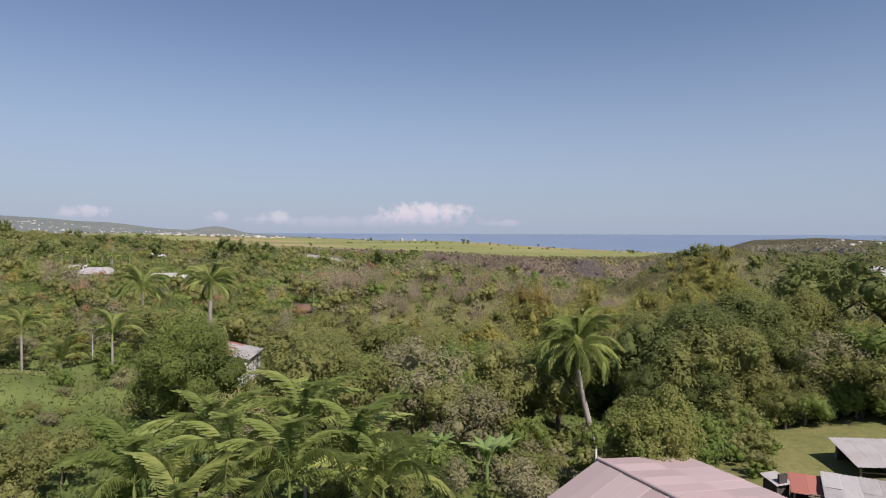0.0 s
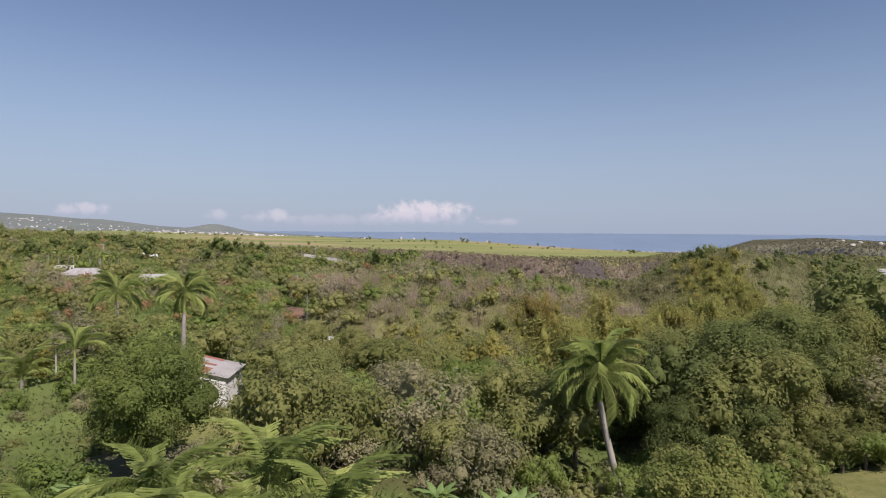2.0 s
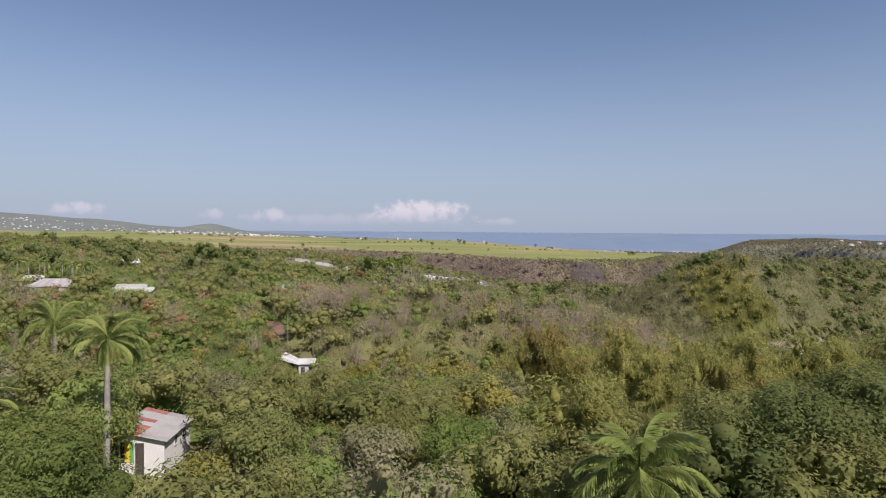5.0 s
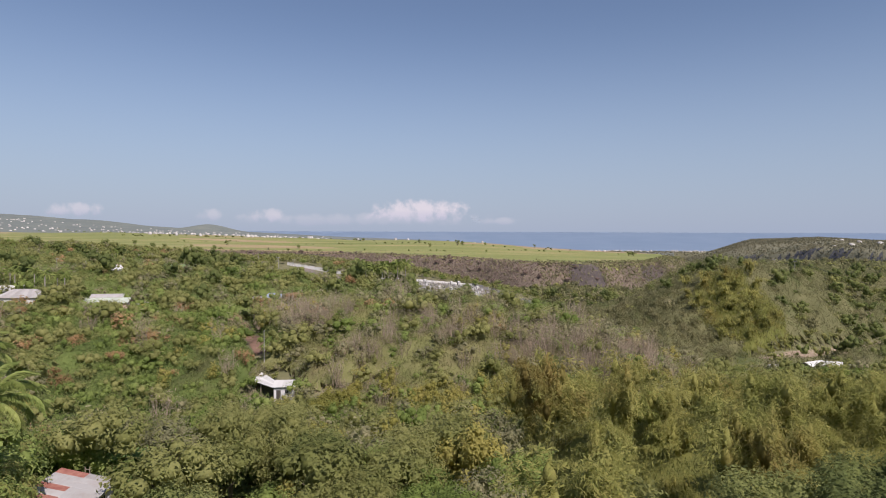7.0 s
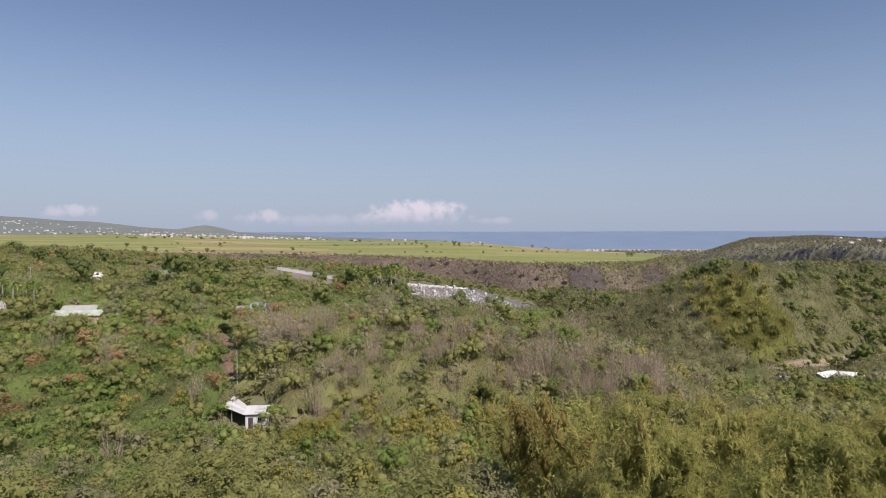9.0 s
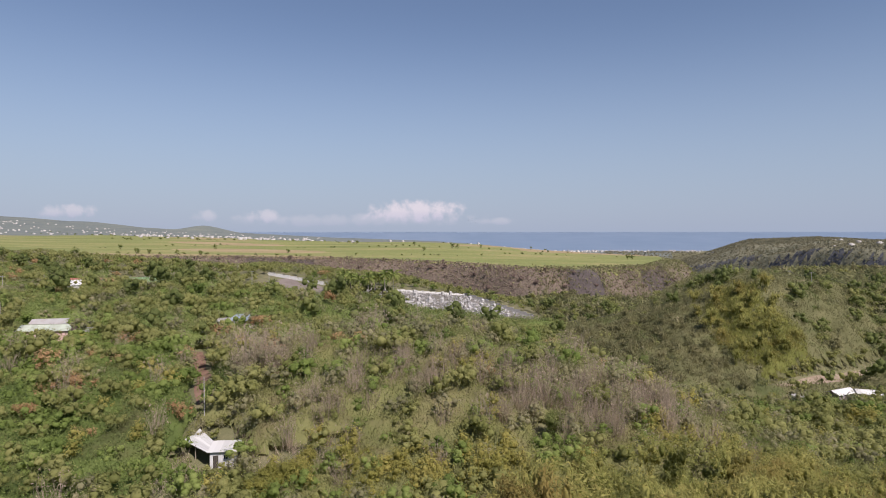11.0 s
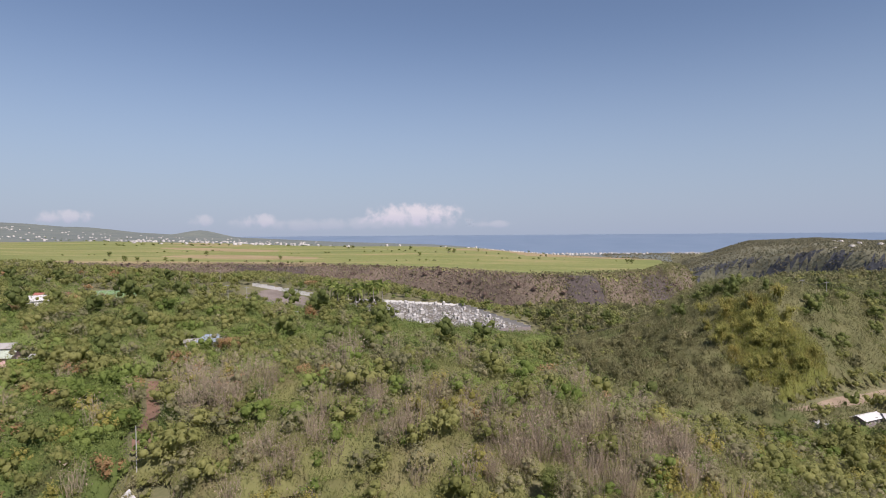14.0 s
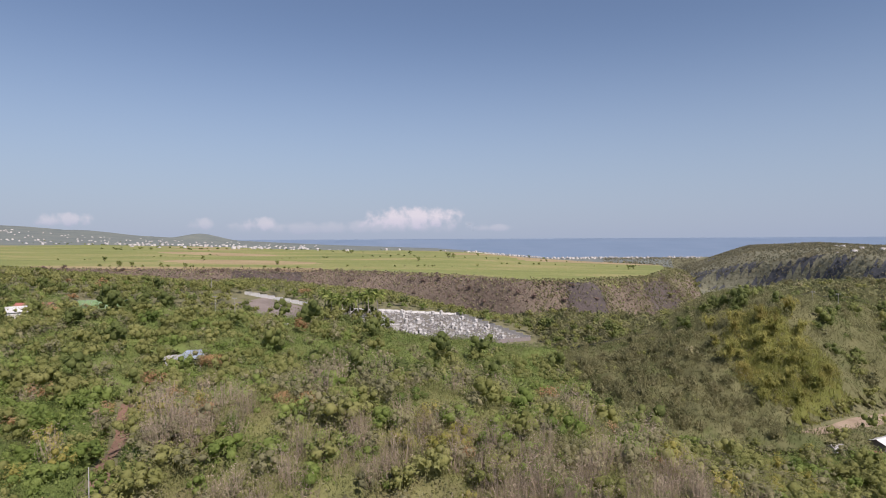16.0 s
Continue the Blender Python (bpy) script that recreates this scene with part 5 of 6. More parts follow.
CLEARED += [(134, 243, 12, 2.2), (158, 256, 12, 2.2), (22, 388, 42, 27), (-20, 385, 24, 14), (-64, 384, 26, 18), (5, 360, 22, 12)]
v, q = [], []
gx, gy = np.meshgrid(np.arange(-44, 66, 3.0), np.arange(352, 424, 3.0))
keep = np.array([[inside(a, b, YARD) for a, b in zip(ra, rb)] for ra, rb in zip(gx, gy)])
gz = height(gx, gy) + 0.12
v = np.stack([gx, gy, gz], -1).reshape(-1, 3)
n, mm_ = gx.shape
q = [(i * mm_ + j, i * mm_ + j + 1, (i + 1) * mm_ + j + 1, (i + 1) * mm_ + j) for i in range(n - 1) for j in range(mm_ - 1) if keep[i, j] or keep[i + 1, j + 1]]
tagged(new("graveyard_ground", mesh_of("graveyard_ground", v, q, GRAVEL, True)), "pale concrete and gravel ground of the graveyard", "ground", kind="structure")


def tomb(kind):
    ob = thing("tomb", {0: "white tiled tomb with an upright headstone and cross", 1: "low grey stone grave with a small cross", 2: "little white tomb house with a pitched top", 3: "dark marble grave with pale edging"}[kind], "tomb", "graveyard tombs")
    a, b_ = (TOMBWHITE, TOMBGREY) if kind in (0, 2) else (TOMBGREY, TOMBWHITE)
    if kind == 2:
        part("body", box_bm(((-.8, -1.1, -.4), (.8, 1.1, 1.7))), a, ob)
        bm = bmesh.new()
        f1 = [bm.verts.new(p) for p in ((-.95, -1.2, 1.7), (.95, -1.2, 1.7), (0, -1.2, 2.35))]
        f2 = [bm.verts.new((p.co.x, 1.2, p.co.z)) for p in f1]
        bm.faces.new(f1)
        bm.faces.new(f2)
        for i in range(3):
            bm.faces.new((f1[i], f1[(i + 1) % 3], f2[(i + 1) % 3], f2[i]))
        part("roof", bm, a, ob)
        part("door", box_bm(((-.3, -1.13, 0), (.3, -1.1, 1.3))), BLACKPAINT, ob)
        return ob
    part("slab", box_bm(((-.55, -1.1, -.4), (.55, 1.0, .45)), ((-.62, -1.17, .45), (.62, 1.07, .55))), a, ob)
    part("headstone", box_bm(((-.5, 1.0, -.4), (.5, 1.18, 1.15 if kind == 0 else .9))), b_ if kind == 3 else a, ob)
    z = 1.15 if kind == 0 else .9
    part("cross", box_bm(((-.05, 1.05, z), (.05, 1.13, z + .8)), ((-.25, 1.05, z + .45), (-.05, 1.13, z + .55)), ((.05, 1.05, z + .45), (.25, 1.13, z + .55))), TOMBWHITE, ob)
    return ob


protos = [tomb(k) for k in range(4)]
used = [0] * 4
tr = np.random.default_rng(21)
yaw = math.degrees(math.atan2(-26, 36))
ux, uy = math.cos(radians(yaw)), math.sin(radians(yaw))
plots = []
for i in range(-32, 45):
    for j in range(-37, 37):
        px = 24 + ux * i * 1.8 - uy * j * 2.5 + tr.uniform(-.3, .3)
        py = 388 + uy * i * 1.8 + ux * j * 2.5 + tr.uniform(-.3, .3)
        if inside(px, py, YARD) and tr.random() > .2 and j % 7:
            plots.append((px, py))
small = []
for i, n in enumerate(tr.permutation(len(plots))):
    px, py = plots[n]
    k = int(tr.choice(4, p=[.48, .20, .12, .20]))
    s = tr.uniform(.6, .95)
    mtx = at(px, py, ground_z(px, py) + .12, yaw + (180 if tr.random() < .4 else 0) + tr.uniform(-4, 4)) @ Matrix.Diagonal((s, s, s * tr.uniform(.8, 1.3), 1))
    if i >= 298:
        small.append(mtx)
    elif used[k] == 0:
        used[k] = mtx
    else:
        copy_thing(protos[k], mtx)
if small:
    bm = bmesh.new()
    for mtx in small:
        n0 = len(bm.verts)
        box(bm, (-.55, -1.0, -.4), (.55, .9, .4))
        box(bm, (-.45, .92, -.4), (.45, 1.1, 1.0))
        bm.verts.ensure_lookup_table()
        for vert in bm.verts[n0:]:
            vert.co = mtx @ vert.co
    me = bpy.data.meshes.new("plain_graves")
    bm.to_mesh(me)
    bm.free()
    me.materials.append(PALEGRAVE)
    tagged(new("plain_graves", me), "plain grey graves filling the graveyard rows", "graves", kind="stuff")
for k in range(4):
    if used[k] != 0:
        protos[k].matrix_basis = used[k]


def boundary(pts, h, mat, label, panel=4.0, thick=.3, step=False):
    ob = thing("boundary_wall", label, "wall")
    for (ax, ay), (bx, by) in zip(pts, pts[1:]):
        L = math.hypot(bx - ax, by - ay)
        n = max(1, round(L / panel))
        ang = math.atan2(by - ay, bx - ax)
        for i in range(n):
            x0, y0 = ax + (bx - ax) * (i + .5) / n, ay + (by - ay) * (i + .5) / n
            w = L / n / 2
            z = max(ground_z(x0, y0), ground_z(x0 + w * math.cos(ang), y0 + w * math.sin(ang)), ground_z(x0 - w * math.cos(ang), y0 - w * math.sin(ang)))
            if step:
                w *= .95
            part("panel", box_bm(((-w, -thick / 2, -2.2), (w, thick / 2, h)), ((-w, -thick / 2 - .05, h), (w, thick / 2 + .05, h + .1))), mat, ob, "", at(x0, y0, z, math.degrees(ang)))
    return ob


boundary([(24, 418), (-14, 397), (-36, 391.5)], 0.8, PLASTER, "long white rendered graveyard wall")
boundary([(61, 392.5), (24, 418.4)], 1.5, CONCRETE, "grey concrete graveyard wall along the drop")
boundary([(44, 376.5), (61, 392)], 1.6, STONEWALL, "dark block end wall of the graveyard")
boundary([(0, 356.5), (44, 376.3)], 0.9, STONEWALL, "low dark retaining wall of the graveyard")
boundary([(-13, 377), (-1, 356.8)], 1.5, STONEWALL, "dark block wall beside the graveyard steps")
boundary([(-48, 392), (-58, 396), (-89.7, 408.3)], 1.5, PLASTER, "stepped white wall above the terrace", 4.6, step=True)
terr = track("terrace", [(-84, 394), (-66, 383), (-49, 370)], 22, "bare grey-brown parking terrace", TERRACE, .15)
chapel = thing("columbarium", "long white flat-roofed graveyard building", "building")
chapel.matrix_basis = at(-17, 371, ground_z(-17, 371), -22)
walls(chapel, 13, 4, 3.0, PLASTER, -1.5, .25, (3, 1.2))
part("roof", box_bm(((-6.8, -2.3, 3.0), (6.8, 2.3, 3.2))), CONCRETE, chapel)
for k in range(4):
    window(chapel, -5 + 1.9 * k, -2, 1.7, .9, .9)
tank = thing("water_tank", "round grey concrete water tank", "tank")
tank.matrix_basis = at(-7, 361, ground_z(-7, 361))
mesh_part("shell", mesh_of("shell", *tube([(0, 0, -2), (0, 0, 3.6)], [3.0, 3.0], 24), CONCRETE, True), tank)
mesh_part("lid", mesh_of("lid", *tube([(0, 0, 3.55), (0, 0, 3.75), (0, 0, 3.95)], [3.15, 3.15, .05], 24), CONCRETE), tank)

# ---------------------------------------------------------------- far towns and clouds
TOWNWALL = surface("sunlit_town_walls", (0.22, 0.21, 0.20), (0.46, 0.44, 0.42), 0.01, 0.05, 0.9)


def town(name, label, n, spread, seed, size):
    rg = np.random.default_rng(seed)
    parts = []
    for _ in range(n):
        x, y = spread(rg)
        w, d, h = size * rg.uniform(.6, 1.5), size * rg.uniform(.6, 1.2), size * rg.uniform(.35, .75)
        z = ground_z(x, y) - 1
        a = rg.uniform(0, 3.1)
        c, s = math.cos(a), math.sin(a)
        loc = [(-w / 2, -d / 2, 0), (w / 2, -d / 2, 0), (w / 2, d / 2, 0), (-w / 2, d / 2, 0), (-w / 2, -d / 2, h), (w / 2, -d / 2, h), (w / 2, d / 2, h), (-w / 2, d / 2, h), (-w / 2, 0, h * 1.4), (w / 2, 0, h * 1.4)]
        vv = [(x + px * c - py * s, y + px * s + py * c, z + pz) for px, py, pz in loc]
        parts.append((vv, [(0, 1, 5), (0, 5, 4), (1, 2, 6), (1, 6, 5), (2, 3, 7), (2, 7, 6), (3, 0, 4), (3, 4, 7), (4, 5, 9), (4, 9, 8), (6, 7, 8), (6, 8, 9), (5, 6, 9), (7, 4, 8)]))
    return tagged(new(name, mesh_of(name, *merge(parts), TOWNWALL)), label, "town", kind="stuff")


town("hillside_town", "scattered white houses of a distant hillside town", 200, lambda r: ((lambda y: (-y * r.uniform(.18, .74), y))(r.uniform(1900, 4100))), 1, 7.5)
town("plateau_houses", "scattered far houses beyond the cane fields", 60, lambda r: ((lambda y: (-y * r.uniform(-.1, .5), y))(r.uniform(1500, 2300))), 4, 7)
town("ridge_houses", "pale houses along the top of the far ridge", 16, lambda r: ((lambda y: (y * r.uniform(.6, .74), y))(r.uniform(1500, 1900))), 6, 8)
town("coast_town", "white buildings of a coastal town", 260, lambda r: ((lambda y: (y * r.uniform(.05, .43), y))(r.uniform(3000, 3480))), 2, 9)


def cloud(x, z, w, h, seed, dens):
    m, nt, b = blank("cloud_haze_glow")
    nt.nodes.remove(b)
    tc = nt.nodes.new("ShaderNodeTexCoord")
    sp = nt.nodes.new("ShaderNodeSeparateXYZ")
    nt.links.new(tc.outputs["Generated"], sp.inputs[0])
    fx = math_node(nt, "SUBTRACT", 1.0, math_node(nt, "POWER", math_node(nt, "ABSOLUTE", math_node(nt, "SUBTRACT", math_node(nt, "MULTIPLY", sp.outputs[0], 2.0), 1.0), 0.0), 2.0))
    zz = sp.outputs[2]
    fz = math_node(nt, "MULTIPLY", math_node(nt, "MULTIPLY", zz, 3.2), math_node(nt, "SUBTRACT", 1.0, zz))
    ns = nt.nodes.new("ShaderNodeTexNoise")
    ns.noise_dimensions = "4D"
    ns.inputs["W"].default_value = seed * 3.7
    ns.inputs["Scale"].default_value, ns.inputs["Detail"].default_value, ns.inputs["Roughness"].default_value = 0.011, 6, 0.55
    nt.links.new(tc.outputs["Object"], ns.inputs["Vector"])
    f = math_node(nt, "ADD", math_node(nt, "MULTIPLY", ns.outputs[0], 1.25), math_node(nt, "MULTIPLY", math_node(nt, "MULTIPLY", fx, fz), 0.75))
    al = nt.nodes.new("ShaderNodeMapRange")
    al.interpolation_type = "SMOOTHSTEP"
    for i, val in ((1, 0.80), (2, 1.22), (3, 0.0), (4, dens)):
        al.inputs[i].default_value = val
    nt.links.new(f, al.inputs[0])
    alpha = math_node(nt, "MULTIPLY", al.outputs[0], math_node(nt, "MINIMUM", math_node(nt, "MULTIPLY", math_node(nt, "MULTIPLY", fx, fz), 3.0), 1.0))
    # sheet glows by itself; pale lit top and blue-grey shaded base are painted in
    em = nt.nodes.new("ShaderNodeEmission")
    nt.links.new(ramp(nt, zz, [(0.1, (0.27, 0.285, 0.36)), (0.55, (0.39, 0.385, 0.41))]), em.inputs[0])
    tp = nt.nodes.new("ShaderNodeBsdfTransparent")
    mx = nt.nodes.new("ShaderNodeMixShader")
    nt.links.new(alpha, mx.inputs[0])
    nt.links.new(tp.outputs[0], mx.inputs[1])
    nt.links.new(em.outputs[0], mx.inputs[2])
    nt.links.new(mx.outputs[0], nt.nodes["Material Output"].inputs[0])
    ob = new("backdrop_cloud", mesh_of("backdrop_cloud", [(-w / 2, 0, -h / 2), (w / 2, 0, -h / 2), (w / 2, 0, h / 2), (-w / 2, 0, h / 2)], [(0, 1, 2, 3)], m))
    ob.location = (x, 4868 - 4 * seed, z)
    return tagged(ob, "flat glowing sheet of fair-weather cumulus and haze low over the sea", "cloud", kind="structure")


cloud(-180, 190, 980, 230, 1, 1.0)
cloud(-2900, 190, 620, 150, 2, 0.55)
cloud(-1830, 150, 260, 130, 3, 0.4)
cloud(-1370, 150, 380, 140, 4, 0.55)
# wide thin band of haze, painted on the same kind of glowing sheet
cloud(-650, 120, 2600, 130, 5, 0.25)
cloud(450, 110, 420, 80, 6, 0.3)


# ---------------------------------------------------------------- woods
rng = np.random.default_rng(5)
scatter(30, 60, 4.6, 0, 88, rng)
scatter(60, 102, 5.6, 0, 90, rng)
scatter(102, 215, 4.1, 1, 0, rng, 0.95)
scatter(215, 330, 6.2, 1, 0, rng, 0.9)
scatter(330, 425, 5.6, 2, 0, rng, 0.75)
for lx, ly, rx, ry, n in ((9.5, 50, 4.5, 5.5, 26), (-8, 36, 12, 4, 30), (-24.5, 144, 5, 5, 30), (-31, 158, 5, 4, 16), (-9, 153, 9, 3.5, 22), (22, 50, 4, 4, 10), (13.5, 57.5, 3, 3, 10), (-29, 70, 4, 4, 8)):
    for _ in range(n):
        a, q = rng.uniform(0, 6.283), math.sqrt(rng.random())
        xx, yy = lx + rx * q * math.cos(a), ly + ry * q * math.sin(a)
        kind = "dry" if ly == 153 and rng.random() < .75 else ("lush", "green", "grey")[int(rng.integers(3))]
        w = rng.uniform(.3, .5)
        gather(kind, 1, int(rng.integers(3)), xx, yy, ground_z(xx, yy) - .4, a * 7, w, 1.0)
for _ in range(60):
    xx, yy = rng.uniform(103, 129), rng.uniform(243, 290)
    if open_at(np.array([xx]), np.array([yy]))[0] and yy > 244 + 0.5 * max(0, xx - 122):
        gather("bamboo", 1, int(rng.integers(3)), xx, yy, ground_z(xx, yy), rng.uniform(0, 6.3), rng.uniform(0.5, 0.7), rng.uniform(0.8, 1.0))
for _ in range(46):
    a = rng.uniform(0.15, 2.9)
    xx, yy = 30.5 + 10.5 * math.cos(a) + rng.uniform(-1.5, 1.5), 50.5 + 6.5 * math.sin(a) + rng.uniform(-1, 2.0)
    if yy > 51:
        gather("lush" if rng.random() < .6 else "green", 1, int(rng.integers(3)), xx, yy, ground_z(xx, yy) - .6, a * 9, .55, 1.1)
for yi in np.arange(540, 735, 6.0):
    for xi in np.arange(-0.76 * yi, 330, 6.5):
        xx, yy = xi + rng.uniform(-3, 3), yi + rng.uniform(-3, 3)
        d = float(gorge_far(np.array([xx]), np.array([yy]))[0])
        if d < rim(xx) + 5 and bool(beyond_gorge(xx, yy)) and rng.random() < 0.14:
            gather("heath" if rng.random() < 0.8 else "grey", 2, int(rng.integers(3)), xx, yy, ground_z(xx, yy), rng.uniform(0, 6.3), rng.uniform(0.7, 1.3), rng.uniform(0.7, 1.2))
for _ in range(900):
    xx, yy = rng.uniform(58, 420), rng.uniform(335, 900)
    if (yy < 480 and xx < 66) or xx / yy > 0.8 or bool(beyond_gorge(xx, yy)):
        continue
    gather(("conifer", "green", "grey", "green")[int(rng.integers(4))], 2, int(rng.integers(3)), xx, yy, ground_z(xx, yy) - .5, rng.uniform(0, 6.3), rng.uniform(0.9, 1.5), 0.8)
for _ in range(800):
    t = rng.random()
    xx, yy = 230 + 200 * t + rng.uniform(-60, 50), 640 + 420 * t + rng.uniform(-60, 60)
    if gorge_far(np.array([xx]), np.array([yy]))[0] < (55 if beyond_gorge(xx, yy) else 70):
        gather(("heath", "grey", "green")[int(rng.integers(3))], 2, int(rng.integers(3)), xx, yy, ground_z(xx, yy) - .5, rng.uniform(0, 6.3), rng.uniform(0.9, 1.6), 0.8)
for _ in range(420):
    yy = 1250 * (3200 / 1250) ** rng.random()
    xx = rng.uniform(-0.74, 0.33) * yy
    if wobble(xx, yy, 160) > 0.1:
        gather("dark", 2, int(rng.integers(3)), xx, yy, ground_z(xx, yy) - 2.2, rng.uniform(0, 6.3), rng.uniform(0.6, 1.2), 0.7)
for ax, ay, bx, by in ((-420, 742, -120, 728), (-90, 770, 60, 800), (60, 860, 260, 900), (-300, 1000, 120, 1040), (-500, 900, -330, 1100), (150, 1010, 330, 1060), (270, 900, 330, 1010)):
    L = math.hypot(bx - ax, by - ay)
    for i in range(int(L / 5)):
        if rng.random() < .55:
            t = rng.random()
            xx, yy = ax + (bx - ax) * t + rng.uniform(-3, 3), ay + (by - ay) * t + rng.uniform(-3, 3)
            gather(("heath", "grey", "dark")[int(rng.integers(3))], 2, int(rng.integers(3)), xx, yy, ground_z(xx, yy) - 1, rng.uniform(0, 6.3), rng.uniform(.4, .75), .8)
for i in range(230):
    xx, yy = rng.uniform(122, 215), rng.uniform(246, 345)
    if not open_at(np.array([xx]), np.array([yy]))[0] or yy < 244 + 0.5 * max(0, xx - 122):
        continue
    gather(("green", "grey", "dark", "green", "lush")[i % 5], 1, int(rng.integers(3)), xx, yy, ground_z(xx, yy) - .5, rng.uniform(0, 6.3), rng.uniform(.7, 1.1), .9)
for x, y, w in ((-21.5, 121, 1.3), (-18.6, 123, 1.35), (-16, 120, 1.25), (-24.5, 118, 1.15), (-27.5, 122, 1.2)):
    gather("green", 0, int(rng.integers(3)), x, y, ground_z(x, y) - .5, x, w, 1.0)
for x, y in ((-94, 218), (-92, 208), (-117, 213), (-55, 250), (-53, 239), (-128, 326), (-138, 296), (-115, 204)):
    for i in range(7):
        xx, yy = x - 6 + 2 * i + rng.uniform(-1, 1), y - 7.5 - 5 * rng.random()
        gather("lush" if i % 2 else "green", 1, i % 3, xx, yy, ground_z(xx, yy) - .4, i, rng.uniform(.75, 1.05), 1.0)
for cx, cy, rx, ry, n, kind in ((30, 158, 13, 9, 46, "dry"), (44, 163, 9, 8, 28, "dry"), (-24, 178, 8, 9, 30, "dry"), (8, 166, 14, 8, 26, "dry"), (-9, 158, 6, 4, 12, "dry"), (8, 143, 24, 5, 44, "yellow"), (50, 153, 9, 6, 22, "yellow"), (-38, 196, 5, 8, 12, "yellow"), (24, 168, 18, 8, 22, "grey")):
    for _ in range(n):
        a, q = rng.uniform(0, 6.283), math.sqrt(rng.random())
        xx, yy = cx + rx * q * math.cos(a), cy + ry * q * math.sin(a)
        if open_at(np.array([xx]), np.array([yy]))[0]:
            gather(kind, 0 if kind == "dry" else 1, int(rng.integers(3)), xx, yy, ground_z(xx, yy) + .3, a * 5, rng.uniform(.75, 1.2) if kind == "dry" else rng.uniform(.7, 1.0), rng.uniform(.9, 1.3))
for _ in range(170):
    xx, yy = rng.uniform(60, 102), rng.uniform(232, 305)
    if open_at(np.array([xx]), np.array([yy]))[0]:
        gather("conifer", 1, int(rng.integers(3)), xx, yy, ground_z(xx, yy), rng.uniform(0, 6.3), rng.uniform(.75, 1.1), rng.uniform(.9, 1.15))
for _ in range(64):
    xx, yy = rng.uniform(16, 43), rng.uniform(55.5, 63.5)
    w = rng.uniform(.5, 1.0)
    plant(("lush", "green", "grey")[int(rng.integers(3))], int(rng.integers(3)), Matrix.Translation((xx, yy, ground_z(xx, yy) - .6)) @ Matrix.Rotation(xx * 9, 4, "Z") @ Matrix.Diagonal((w, w, w, 1)))
for _ in range(14):
    xx, yy = rng.uniform(21.5, 26.5), rng.uniform(49.5, 54)
    gather("lush" if rng.random() < .6 else "green", 1, int(rng.integers(3)), xx, yy, ground_z(xx, yy) - .6, xx * 9, .45, 1.1)
settle()


def undergrowth(name, label, leaf, y0, y1, per, size, tall, rg, keep=None, upright=0.7, slim=.75):
    """A loose mat of leaf tufts between the trees."""
    n = int(per * 0.74 * (y1 * y1 - y0 * y0))
    y = np.sqrt(rg.uniform(y0 * y0, y1 * y1, n))
    x = rg.uniform(-1, 1, n) * (0.74 * (y - 2) + 8)
    ok = open_at(x, y) if keep is None else keep(x, y)
    x, y = x[ok], y[ok]
    n = len(x)
    p = np.stack([x, y, height(x, y) + tall * rg.random(n) ** 1.5], 1)
    al = unit(rg.normal(size=(n, 3)) + np.array([0, 0, upright]))
    ac = unit(np.cross(al, rg.normal(size=(n, 3))))
    ln = size * rg.uniform(.5, 1.4, n)
    tagged(new(name, mesh_of(name, *cards(p, al, ac, ln, ln * slim), LEAF[leaf])), label, "undergrowth", kind="stuff")


def lattice(x, y, size, seed):
    """Smooth random field of 0..1 over cells of a given size."""
    r = np.random.default_rng(seed).random((64, 64))
    u, w = np.asarray(x) / size + 1000, np.asarray(y) / size + 1000
    a, b_ = np.floor(u).astype(int), np.floor(w).astype(int)
    fu, fw = sstep(0, 1, u - a), sstep(0, 1, w - b_)
    g = lambda i, k: r[(a + i) % 64, (b_ + k) % 64]
    return (g(0, 0) * (1 - fu) + g(1, 0) * fu) * (1 - fw) + (g(0, 1) * (1 - fu) + g(1, 1) * fu) * fw


def canopy(x, y, tall):
    """Top of a closed cover of shrubs: domes of several sizes."""
    q = np.abs(2 * lattice(x, y, 6.2, 11) - 1)
    p = np.abs(2 * lattice(x, y, 2.6, 12) - 1)
    low = np.interp(y, [104, 120, 131, 144, 158], [1.0, 0.9, 0.55, 0.65, 1.0])
    return height(x, y) + tall * low * (0.2 + 1.15 * (1 - q ** 1.6) * (0.2 + lattice(x, y, 12, 13)) + 0.5 * (1 - p ** 1.5) + 0.22 * lattice(x, y, 0.9, 14))


